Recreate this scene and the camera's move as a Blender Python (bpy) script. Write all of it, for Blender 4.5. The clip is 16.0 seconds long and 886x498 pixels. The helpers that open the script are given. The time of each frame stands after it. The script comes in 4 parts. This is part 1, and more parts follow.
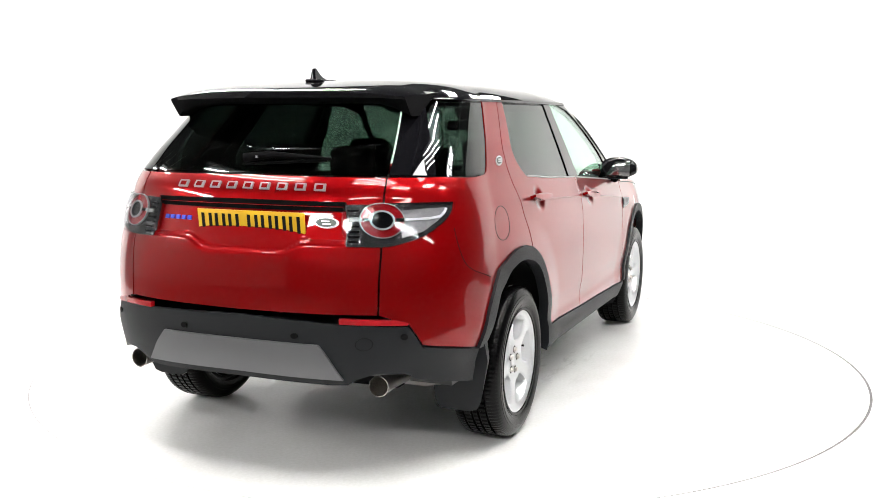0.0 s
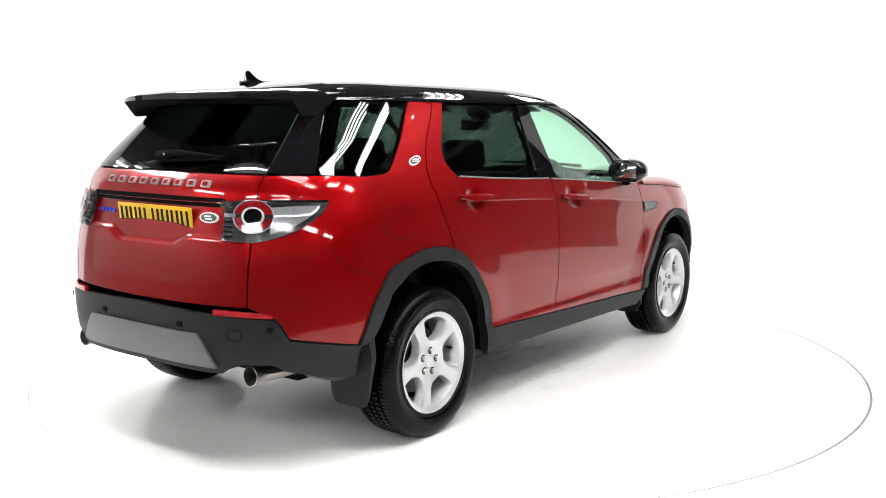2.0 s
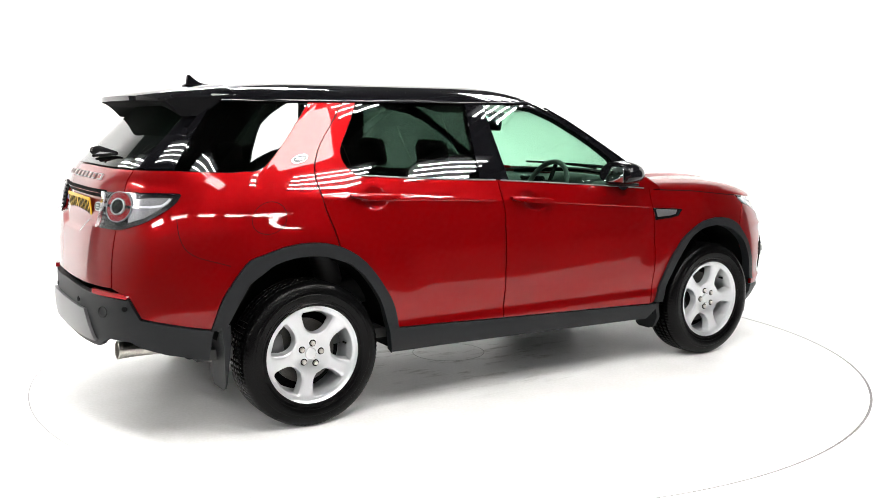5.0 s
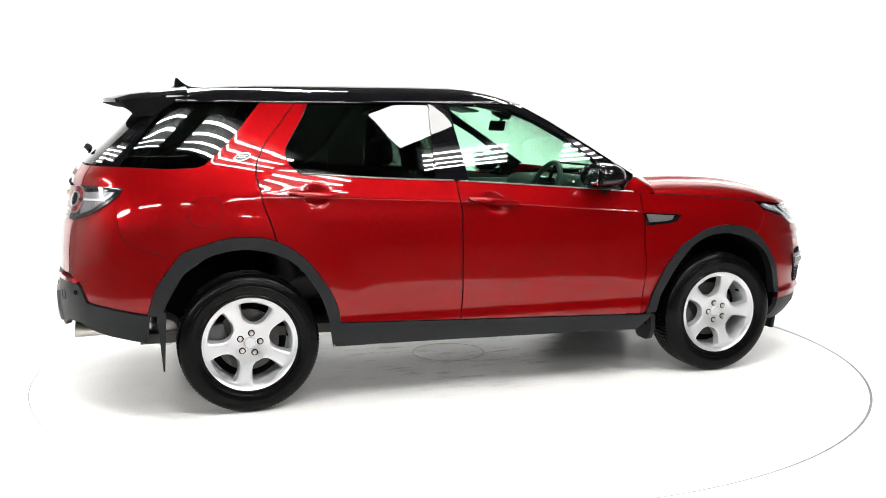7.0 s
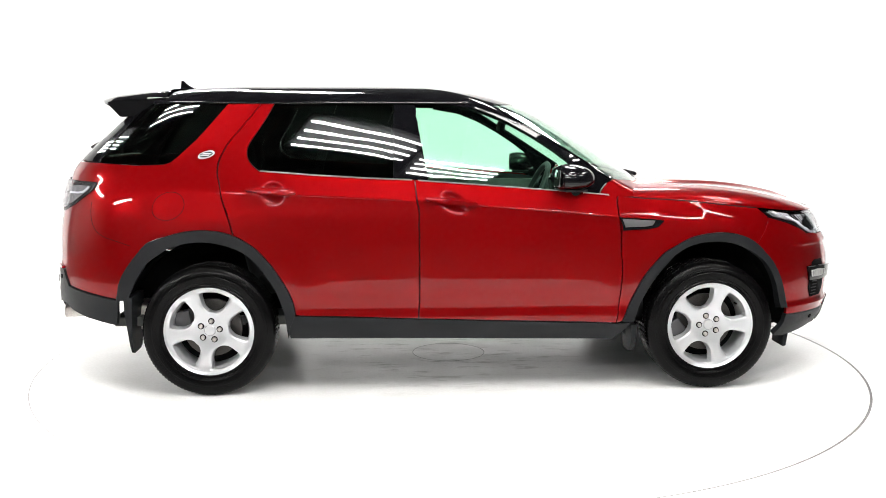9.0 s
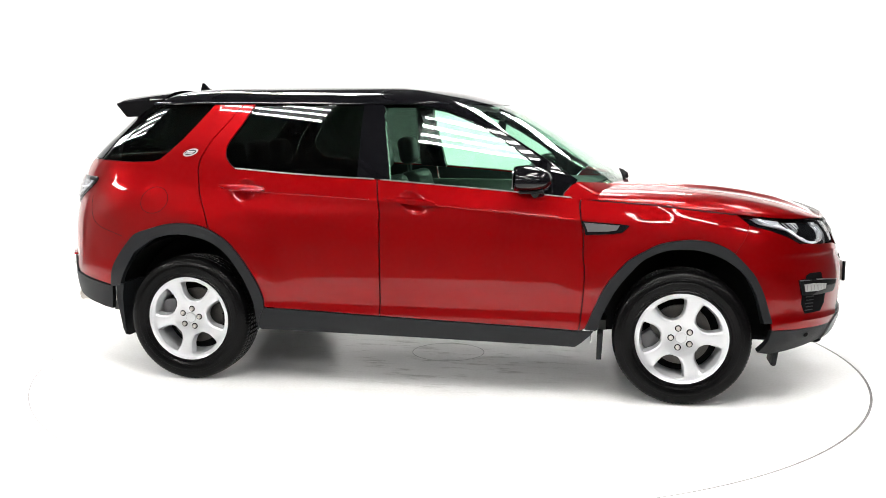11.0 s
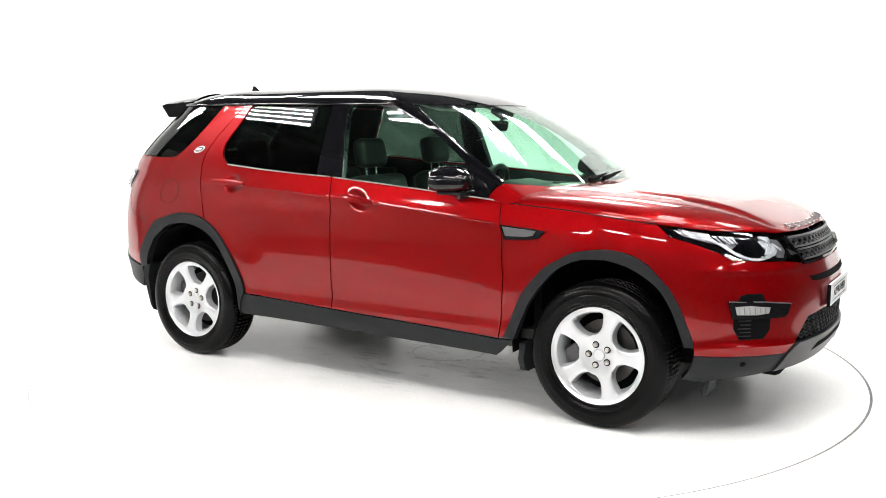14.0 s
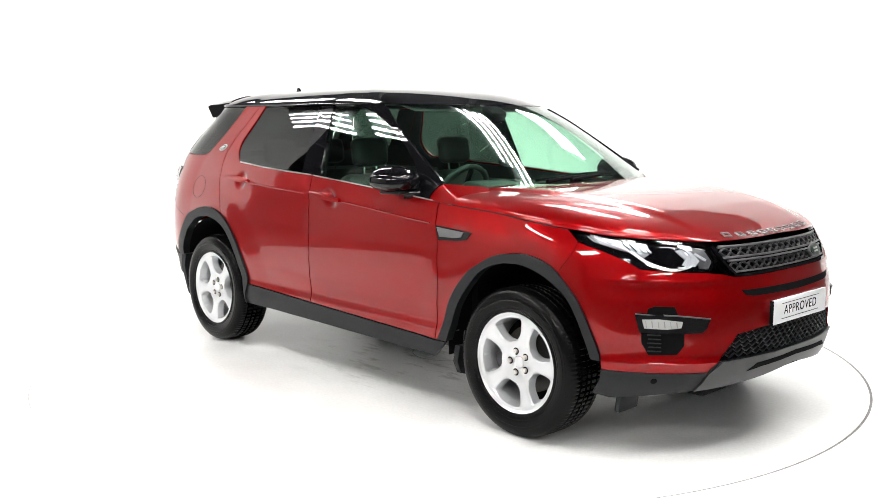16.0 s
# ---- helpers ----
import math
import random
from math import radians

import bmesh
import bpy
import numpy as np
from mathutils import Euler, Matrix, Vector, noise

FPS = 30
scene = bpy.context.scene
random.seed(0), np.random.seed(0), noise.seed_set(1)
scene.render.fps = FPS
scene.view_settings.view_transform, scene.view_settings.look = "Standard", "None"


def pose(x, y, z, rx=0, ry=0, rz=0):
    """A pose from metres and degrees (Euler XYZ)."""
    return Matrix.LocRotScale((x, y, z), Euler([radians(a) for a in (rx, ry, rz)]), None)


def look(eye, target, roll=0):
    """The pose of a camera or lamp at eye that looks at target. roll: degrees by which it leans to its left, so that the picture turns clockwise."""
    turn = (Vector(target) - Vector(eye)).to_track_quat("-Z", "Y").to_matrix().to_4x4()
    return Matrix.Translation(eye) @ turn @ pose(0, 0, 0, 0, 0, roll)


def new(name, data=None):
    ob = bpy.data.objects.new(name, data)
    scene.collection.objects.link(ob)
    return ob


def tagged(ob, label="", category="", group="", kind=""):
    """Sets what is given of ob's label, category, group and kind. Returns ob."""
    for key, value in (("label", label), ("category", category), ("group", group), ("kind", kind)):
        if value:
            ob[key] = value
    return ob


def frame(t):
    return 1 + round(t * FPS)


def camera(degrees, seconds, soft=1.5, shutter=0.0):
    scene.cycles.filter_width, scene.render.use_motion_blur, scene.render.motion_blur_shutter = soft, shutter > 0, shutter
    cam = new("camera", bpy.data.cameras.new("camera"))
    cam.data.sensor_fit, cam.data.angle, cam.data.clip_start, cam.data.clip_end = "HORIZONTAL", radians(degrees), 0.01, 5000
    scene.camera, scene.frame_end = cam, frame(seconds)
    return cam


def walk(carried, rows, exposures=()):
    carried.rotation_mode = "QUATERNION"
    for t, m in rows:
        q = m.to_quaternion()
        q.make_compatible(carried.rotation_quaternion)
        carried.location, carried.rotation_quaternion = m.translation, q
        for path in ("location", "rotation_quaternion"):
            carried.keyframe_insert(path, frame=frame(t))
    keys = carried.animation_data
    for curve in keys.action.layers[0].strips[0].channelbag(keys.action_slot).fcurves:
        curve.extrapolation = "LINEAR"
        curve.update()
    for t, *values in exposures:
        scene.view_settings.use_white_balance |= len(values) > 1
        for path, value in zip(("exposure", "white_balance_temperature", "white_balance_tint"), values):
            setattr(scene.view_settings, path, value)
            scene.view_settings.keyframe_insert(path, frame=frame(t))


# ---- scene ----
cam = camera(50.73, 16.0, soft=.7)
walk(cam, [(0.0, look((0, -5.897, 1.485), (-.0355, 0, .6713), .078)), (16.0, look((0, -5.897, 1.485), (-.0355, 0, .6713), .078))])

# ---- light ----
scene.view_settings.exposure = 0.0
world = bpy.data.worlds.new("studio_air")
scene.world = world
world.use_nodes = True
world.node_tree.nodes["Background"].inputs[0].default_value = (.9, .95, 1, 1)
world.node_tree.nodes["Background"].inputs[1].default_value = .1


def area_lamp(name, eye, target, sx, sy, watts, colour=(1, .985, .96)):
    d = bpy.data.lights.new(name, "AREA")
    d.shape, d.size, d.size_y, d.energy, d.color = "RECTANGLE", sx, sy, watts, colour
    ob = new(name, d)
    ob.matrix_world = look(eye, target)
    return tagged(ob, kind="structure")


# unseen lamps added near the ceiling to wash the cove white
area_lamp("backdrop_fill", (0, 3.9, 4.3), (0, 7.3, 1.4), 9.0, .7, 165)
area_lamp("backdrop_fill", (-4.9, .6, 4.3), (-7.4, 3.2, 1.6), .7, 6.0, 132)
area_lamp("backdrop_fill", (4.9, .6, 4.3), (7.4, 3.2, 1.6), .7, 6.0, 132)

# ---- materials ----


def material(name, colour, rough=.5, metal=0.0, coat=0.0, grain=0.0, scale=40.0, bump=0.0, spec=.5, tone2=None, tone_scale=3.0, emit=0.0, film=1.45):
    """A surface with variation at two scales: broad tone and fine grain."""
    m = bpy.data.materials.new(name)
    m.use_nodes = True
    n, l = m.node_tree.nodes, m.node_tree.links
    p = n["Principled BSDF"]
    p.inputs["Base Color"].default_value = (*colour, 1)
    p.inputs["Roughness"].default_value = rough
    p.inputs["Metallic"].default_value = metal
    p.inputs["Specular IOR Level"].default_value = spec
    p.inputs["Coat Weight"].default_value = coat
    p.inputs["Coat Roughness"].default_value = .015
    p.inputs["Coat IOR"].default_value = film
    if emit:
        p.inputs["Emission Color"].default_value = (*colour, 1)
        p.inputs["Emission Strength"].default_value = emit
    tc = n.new("ShaderNodeTexCoord")
    if grain or tone2:
        broad = n.new("ShaderNodeTexNoise")
        broad.inputs["Scale"].default_value = tone_scale
        broad.inputs["Detail"].default_value = 4
        l.new(tc.outputs["Object"], broad.inputs["Vector"])
        fine = n.new("ShaderNodeTexNoise")
        fine.inputs["Scale"].default_value = scale
        fine.inputs["Detail"].default_value = 3
        l.new(tc.outputs["Object"], fine.inputs["Vector"])
        add = n.new("ShaderNodeMath")
        add.operation = "ADD"
        l.new(broad.outputs[0], add.inputs[0])
        l.new(fine.outputs[0], add.inputs[1])
        half = n.new("ShaderNodeMath")
        half.operation = "MULTIPLY"
        half.inputs[1].default_value = .5
        l.new(add.outputs[0], half.inputs[0])
        mix = n.new("ShaderNodeMix")
        mix.data_type = "RGBA"
        t2 = tone2 or tuple(c * (1 - grain) for c in colour)
        mix.inputs[6].default_value = (*t2, 1)
        mix.inputs[7].default_value = (*colour, 1)
        ramp = n.new("ShaderNodeMapRange")
        ramp.inputs[1].default_value, ramp.inputs[2].default_value = .38, .62
        l.new(half.outputs[0], ramp.inputs[0])
        l.new(ramp.outputs[0], mix.inputs[0])
        l.new(mix.outputs[2], p.inputs["Base Color"])
        if bump:
            b = n.new("ShaderNodeBump")
            b.inputs["Strength"].default_value = bump
            b.inputs["Distance"].default_value = .002
            l.new(fine.outputs[0], b.inputs["Height"])
            l.new(b.outputs[0], p.inputs["Normal"])
    return m


def glass_material(name, tint, face=.045):
    """Thin pane: tinted see-through with a clear mirror film that strengthens at a slant."""
    m = bpy.data.materials.new(name)
    m.use_nodes = True
    n, l = m.node_tree.nodes, m.node_tree.links
    n.remove(n["Principled BSDF"])
    tr, gl, mx, lw = n.new("ShaderNodeBsdfTransparent"), n.new("ShaderNodeBsdfGlossy"), n.new("ShaderNodeMixShader"), n.new("ShaderNodeLayerWeight")
    tr.inputs[0].default_value = (*tint, 1)
    gl.inputs["Roughness"].default_value = .0
    gl.inputs[0].default_value = (1, 1, 1, 1)
    lw.inputs[0].default_value = .5
    pw, ma = n.new("ShaderNodeMath"), n.new("ShaderNodeMath")
    pw.operation, ma.operation = "POWER", "MULTIPLY_ADD"
    pw.inputs[1].default_value = 5
    ma.inputs[1].default_value, ma.inputs[2].default_value = 1 - face, face
    l.new(lw.outputs["Facing"], pw.inputs[0])
    l.new(pw.outputs[0], ma.inputs[0])
    l.new(ma.outputs[0], mx.inputs[0])
    l.new(tr.outputs[0], mx.inputs[1])
    l.new(gl.outputs[0], mx.inputs[2])
    l.new(mx.outputs[0], n["Material Output"].inputs[0])
    return m


RED = material("red_paint", (.21, .0003, .0012), .33, .5, 1.0, grain=.10, scale=1600, tone_scale=1.5, spec=.04, film=1.37)
BLACK = material("black_gloss", (.004, .004, .005), .2, 0, 1.0, grain=.2, scale=300, spec=.0)
PLASTIC = material("textured_plastic", (.0072, .0083, .0097), .5, 0, 0, grain=.2, scale=700, bump=.25, spec=.26)
DARK = material("dark_plastic", (.004, .004, .0045), .8, grain=.2, scale=200, spec=.05)
RUBBER = material("tyre_rubber", (.0022, .0022, .0023), .24, grain=.35, scale=120, bump=.06, spec=.11)
ALLOY = material("silver_alloy", (.62, .63, .645), .30, .65, .3, grain=.06, scale=400)
STEEL = material("brushed_steel", (.58, .55, .51), .3, 1.0, grain=.25, scale=150)
CHROME = material("chrome", (.8, .8, .8), .08, 1.0)
SILVER = material("satin_silver", (.13, .13, .135), .35, .4, grain=.1, scale=500)
TABLE = material("turntable_white", (.84, .84, .84), .28, grain=.03, scale=60, tone2=(.76, .76, .75), spec=.35)
WHITE = material("studio_white", (.84, .84, .84), .6, grain=.03, scale=30)
CEILING = material("ceiling_grey", (.03, .032, .034), .8, grain=.2, scale=8)
CONCRETE = material("grey_concrete", (.11, .11, .106), .6, grain=.25, scale=15, tone2=(.075, .075, .072))
WAREHOUSE = material("shutter_grey", (.06, .065, .07), .7, grain=.2, scale=8)
CLEAR = glass_material("clear_glass", (.80, .95, .87))
PRIVACY = glass_material("privacy_glass", (.21, .245, .225))
LENS = glass_material("lamp_lens", (.96, .97, .98))
TAILLENS = glass_material("tail_lens", (.88, .88, .89), .014)
YELLOW = material("plate_yellow", (.62, .37, .008), .4, grain=.05)
PLATEWHITE = material("plate_white", (.75, .76, .77), .4, grain=.04)
INK = material("ink_black", (.006, .006, .006), .7, spec=.1)
REDLENS = material("red_lens", (.32, .006, .01), .12, 0, 1.0, grain=.1)
LEATHER = material("black_leather", (.022, .022, .024), .5, grain=.25, scale=250, bump=.2)
CABIN = material("grey_cabin_trim", (.07, .072, .07), .7, grain=.2, scale=250)
LINING = material("pale_headlining", (.35, .36, .34), .85, grain=.1, scale=300)
GLOW = material("tube_glow", (1, .98, .95), .5, emit=85)
DIFFUSER = material("diffuser_glow", (1, .98, .95), .5, emit=26)
BLUE = material("blue_letter", (.02, .03, .35), .3, .3)
SEAM = material("seam_grey", (.22, .22, .22), .6, grain=.3, scale=20)
SMOKE = material("smoked_reflector", (.10, .10, .105), .3, .1, .3, grain=.2, scale=60)
CLEARPART = material("clear_lamp_chamber", (.34, .34, .35), .25, .2, .4, grain=.2, scale=60)
LAMPDARK = material("lamp_smoke", (.014, .015, .016), .25, .2, grain=.2)
GLINT = material("lamp_reflector", (.68, .69, .71), .2, .35, .4)
TUBELIGHT = material("daylight_guide", (.9, .92, .95), .25, 0, .5)
SHUTTER = material("pale_shutter", (.44, .44, .435), .55, grain=.12, scale=5, tone2=(.37, .37, .365))
PANELLING = material("grey_panelling", (.055, .058, .06), .7, grain=.12, scale=6)
LETTERDARK = material("letter_grey", (.3, .3, .3), .3, .6)
FRONTSKID = material("dull_skid_grey", (.045, .046, .048), .38, .35, grain=.15, scale=400)
GRILLE = material("grille_grey", (.06, .06, .063), .3, .4, grain=.15, scale=400)
BRAKE = material("dull_iron", (.09, .085, .08), .45, .6, grain=.3, scale=200)
LETTER = material("letter_silver", (.5, .5, .5), .3, .5)
GREEN = material("badge_green", (.004, .018, .011), .3)



def scuffed(m, reach):
    """Adds grey tyre scuffs and drag marks of their own shape round the middle of the deck."""
    n, l = m.node_tree.nodes, m.node_tree.links
    p = n["Principled BSDF"]
    clean = p.inputs["Base Color"].links[0].from_socket
    tc, mp, no, far = n.new("ShaderNodeTexCoord"), n.new("ShaderNodeMapping"), n.new("ShaderNodeTexNoise"), n.new("ShaderNodeVectorMath")
    mp.inputs["Scale"].default_value = (2.2, 7.5, 1)
    mp.inputs["Rotation"].default_value = (0, 0, .5)
    no.inputs["Scale"].default_value, no.inputs["Detail"].default_value, no.inputs["Roughness"].default_value = 1.6, 8, .68
    far.operation = "LENGTH"
    l.new(tc.outputs["Object"], mp.inputs[0])
    l.new(mp.outputs[0], no.inputs["Vector"])
    l.new(tc.outputs["Object"], far.inputs[0])
    mark, near, both, mix = n.new("ShaderNodeMapRange"), n.new("ShaderNodeMapRange"), n.new("ShaderNodeMath"), n.new("ShaderNodeMix")
    mark.inputs[1].default_value, mark.inputs[2].default_value, mark.inputs[4].default_value = .53, .66, .75
    near.inputs[1].default_value, near.inputs[2].default_value = reach, reach * .45
    both.operation, mix.data_type = "MULTIPLY", "RGBA"
    l.new(no.outputs[0], mark.inputs[0])
    l.new(far.outputs["Value"], near.inputs[0])
    l.new(mark.outputs[0], both.inputs[0])
    l.new(near.outputs[0], both.inputs[1])
    l.new(both.outputs[0], mix.inputs[0])
    l.new(clean, mix.inputs[6])
    mix.inputs[7].default_value = (.30, .29, .27, 1)
    l.new(mix.outputs[2], p.inputs["Base Color"])


scuffed(TABLE, 1.1)

# ---- making meshes ----


def link_mesh(name, verts, faces, mat, parent, label="", smooth=40):
    me = bpy.data.meshes.new(name)
    me.from_pydata(verts, [], faces)
    me.materials.append(mat)
    if smooth:
        me.polygons.foreach_set("use_smooth", [True] * len(me.polygons))
        me.set_sharp_from_angle(angle=radians(smooth))
    ob = new(name, me)
    ob.parent = parent
    if label:
        tagged(ob, label)
    return ob


def part(name, bm, mat, parent, label="", smooth=40):
    me = bpy.data.meshes.new(name)
    bm.to_mesh(me)
    bm.free()
    me.materials.append(mat)
    if smooth:
        me.polygons.foreach_set("use_smooth", [True] * len(me.polygons))
        me.set_sharp_from_angle(angle=radians(smooth))
    ob = new(name, me)
    ob.parent = parent
    if label:
        tagged(ob, label)
    return ob


def box(size, at=(0, 0, 0), bevel=0.0, turn=None, seg=2):
    bm = bmesh.new()
    bmesh.ops.create_cube(bm, size=1)
    bmesh.ops.scale(bm, vec=size, verts=bm.verts)
    if bevel:
        bmesh.ops.bevel(bm, geom=bm.edges[:], offset=bevel, segments=seg, affect="EDGES", profile=.5)
    if turn:
        bmesh.ops.rotate(bm, cent=(0, 0, 0), matrix=Euler([radians(a) for a in turn]).to_matrix(), verts=bm.verts)
    bmesh.ops.translate(bm, vec=at, verts=bm.verts)
    return bm


def lathe(profile, seg=48, axis="y"):
    """Closed turn of (radius, along) pairs round the axis."""
    verts, faces = [], []
    n = len(profile)
    for i in range(seg):
        a = 2 * math.pi * i / seg
        for r, y in profile:
            verts.append((r * math.cos(a), y, r * math.sin(a)) if axis == "y" else ((r * math.cos(a), r * math.sin(a), y) if axis == "z" else (y, r * math.cos(a), r * math.sin(a))))
    for i in range(seg):
        j = (i + 1) % seg
        for k in range(n - 1):
            faces.append((i * n + k, i * n + k + 1, j * n + k + 1, j * n + k))
    return verts, faces


def tube(points, radius, seg=10):
    """Round bar along points."""
    verts, faces = [], []
    pts = [Vector(p) for p in points]
    for i, p in enumerate(pts):
        d = (pts[min(i + 1, len(pts) - 1)] - pts[max(i - 1, 0)]).normalized()
        u = d.orthogonal().normalized() if i == 0 else (u - d * u.dot(d)).normalized()
        v = d.cross(u)
        rr = radius[i] if isinstance(radius, (list, tuple)) else radius
        verts += [p + rr * (math.cos(2 * math.pi * k / seg) * u + math.sin(2 * math.pi * k / seg) * v) for k in range(seg)]
    for i in range(len(pts) - 1):
        for k in range(seg):
            faces.append((i * seg + k, i * seg + (k + 1) % seg, (i + 1) * seg + (k + 1) % seg, (i + 1) * seg + k))
    faces += [tuple(range(seg))[::-1], tuple((len(pts) - 1) * seg + k for k in range(seg))]
    return verts, faces


def spline(pts, steps=4):
    """Catmull-Rom through the points, ends kept."""
    out = []
    p = [pts[0]] + list(pts) + [pts[-1]]
    for i in range(1, len(p) - 2):
        for k in range(steps):
            t = k / steps
            out.append(tuple(.5 * (2 * p[i][j] + (p[i + 1][j] - p[i - 1][j]) * t + (2 * p[i - 1][j] - 5 * p[i][j] + 4 * p[i + 1][j] - p[i + 2][j]) * t * t + (3 * p[i][j] - p[i - 1][j] - 3 * p[i + 1][j] + p[i + 2][j]) * t ** 3) for j in range(len(p[i]))))
    out.append(tuple(pts[-1]))
    return out


# ---- the skin of the car ----
def curve(table):
    """A smooth function through (u, value) pairs."""
    us, vs = np.array([p[0] for p in table], float), np.array([p[1] for p in table], float)
    d = np.diff(vs) / np.diff(us)
    m = np.concatenate([[d[0]], np.where(d[1:] * d[:-1] > 0, 2 * d[1:] * d[:-1] / np.where(np.abs(d[1:] + d[:-1]) < 1e-9, 1, d[1:] + d[:-1]), 0), [d[-1]]])

    def f(u):
        u = min(max(u, us[0]), us[-1])
        i = min(int(np.searchsorted(us, u, side="right")) - 1, len(us) - 2)
        h = us[i + 1] - us[i]
        k = (u - us[i]) / h
        return float(vs[i] * (1 + 2 * k) * (1 - k) ** 2 + m[i] * h * k * (1 - k) ** 2 + vs[i + 1] * k * k * (3 - 2 * k) + m[i + 1] * h * k * k * (k - 1))
    return f


half_width = curve([(.2, .885), (.3, .908), (.37, .924), (.43, .924), (.475, .918), (.52, .922), (.58, .931), (.66, .9345), (.8, .936), (.95, .930), (1.05, .914), (1.13, .893), (1.22, .862), (1.32, .824), (1.45, .772), (1.58, .718), (1.7, .66)])
rear_end = curve([(.2, -2.12), (.3, -2.22), (.40, -2.29), (.52, -2.308), (.62, -2.303), (.8, -2.297), (.9, -2.288), (1.0, -2.269), (1.1, -2.245), (1.16, -2.229), (1.2, -2.214), (1.25, -2.178), (1.32, -2.106), (1.42, -2.0), (1.52, -1.90), (1.62, -1.80), (1.7, -1.72)])
nose_end = curve([(.2, 2.08), (.28, 2.2), (.36, 2.265), (.45, 2.285), (.6, 2.29), (.7, 2.285), (.78, 2.262), (.86, 2.24), (.93, 2.205), (1.0, 2.14), (1.06, 2.06), (1.2, 1.9)])
screen_end = curve([(1.0, 1.39), (1.1, 1.23), (1.147, 1.145), (1.2, 1.055), (1.28, .93), (1.40, .74), (1.505, .555), (1.582, .38), (1.638, .20), (1.7, .0)])


swage = curve([(-2.2, 1.148), (-1.9, 1.137), (-1.28, 1.107), (-.19, 1.052), (.9, .966), (1.4, .93)])


def crease(x, z):
    """Shoulder line that falls from the tail lamp to the wing vent."""
    return .007 * math.exp(-abs(z - swage(x)) / .035)


def recess(s, z):
    """Hollow round the rear plate, with a stepped lower lip."""
    low = .945 + .048 * min(max((abs(s) - .13) / .065, 0), 1)
    a = min(max((.330 - abs(s)) / .012, 0), 1)
    b = min(max((z - low) / .018, 0), 1) * min(max((1.14 - z) / .012, 0), 1)
    return .020 * a * b * b * (3 - 2 * b)


def flare(x, z):
    """Swelling of the wings round the wheel arches."""
    k = min(max((.70 - min(math.hypot(x - 1.3705, z - .358), math.hypot(x + 1.3705, z - .358))) / .2, 0), 1)
    return .012 * k * k * (3 - 2 * k)


DISHES = []


def dish(s, z):
    """Finger hollows behind the door handles."""
    most = 0
    for s0, z0 in DISHES:
        k = min(max((.062 - math.hypot((s - s0) * 2.55, z - z0)) / .036, 0), 1)
        most = max(most, .015 * k * k * (3 - 2 * k))
    return most


def corner(a, n):
    c, s = math.cos(a), math.sin(a)
    k = (abs(c) ** n + abs(s) ** n) ** (-1 / n)
    return c * k, s * k


def wrap(s, z, cabin=False):
    """Skin of the body at height z: s runs from the tail's middle (0) along the right side (1 to 2) to the front's middle (3); negative s and s above 3 lie on the left."""
    if s < 0 or s > 3:
        x, y, z = wrap(-s if s < 0 else 6 - s, z, cabin)
        return x, -y, z
    w = half_width(z)
    r0, f0 = rear_end(z), screen_end(z) if cabin else nose_end(z)
    lr = .62
    lf = .62 if cabin else .85
    nf = 3.3 if cabin else 2.6
    xr, xf = r0 + lr, f0 - lf
    wr = w * (1 - .03 - .02 * min(max((z - 1.1) / .5, 0), 1))
    wr *= 1 - .04 * min(max((.62 - z) / .2, 0), 1)
    wf = w * .972
    if s <= 1:
        c, k = corner(s * math.pi / 2, 2.95 + .65 * min(max((z - 1.15) / .2, 0), 1))
        return xr - lr * c + (recess(s, z) if s < .34 and .94 < z < 1.15 else 0), -wr * k - (flare(xr - lr * c, z) if s > .5 else 0), z
    if s >= 2 and cabin:
        # flat side glass as far as the pillar, then a gently bowed screen
        c = corner((3 - min(s, 2.317)) * math.pi / 2, nf)[0]
        v = max(s - 2.317, 0) / .683
        x = xf + lf * c
        return x + .255 * (1 - (1 - v) ** 2.8), -(w - .018 * max(0, (x + .3) / .9) ** 2) * (1 - v), z
    if s >= 2:
        c, k = corner((3 - s) * math.pi / 2, nf)
        ledge = (.011 * math.exp(-abs(z - .805) / .022) + .010 * math.exp(-abs(z - .452) / .018)) * min(max((s - 2.28) / .12, 0), 1) * min(max((2.74 - s) / .1, 0), 1)
        c, k = c + ledge / lf * c, k + ledge / wf * k
        return xf + lf * c, -wf * k - (0 if s > 2.5 else flare(xf + lf * c, z)), z
    k = s - 1
    x = xr + (xf - xr) * k
    a, b = min((x - xr) / 1.0, 1), min((xf - x) / .8, 1)
    y = w - (w - wr) * (1 - a) ** 2 - (.018 * max(0, (x + .3) / .9) ** 2 if cabin else (w - wf) * (1 - b) ** 2)
    y += crease(x, z) * min(1, 6 * k, 6 * (1 - k))
    return x, -y - (0 if cabin else flare(x, z) - dish(s, z)), z


def flat(s):
    """Metres along the skin for s, roughly."""
    if s < 0:
        return -flat(-s)
    if s <= 1:
        return 1.1 * s
    return 1.1 + 2.55 * (s - 1) if s <= 2 else 3.65 + 1.2 * (s - 2)


def unflat(u):
    if u < 0:
        return -unflat(-u)
    if u <= 1.1:
        return u / 1.1
    return 1 + (u - 1.1) / 2.55 if u <= 3.65 else 2 + (u - 3.65) / 1.2


def skin(s, z, cabin, lift):
    p = Vector(wrap(s, z, cabin))
    if not lift:
        return p
    a = Vector(wrap(s + .004, z, cabin)) - Vector(wrap(s - .004, z, cabin))
    b = Vector(wrap(s, z + .004, cabin)) - Vector(wrap(s, z - .004, cabin))
    n = a.cross(b).normalized()
    return p + n * lift


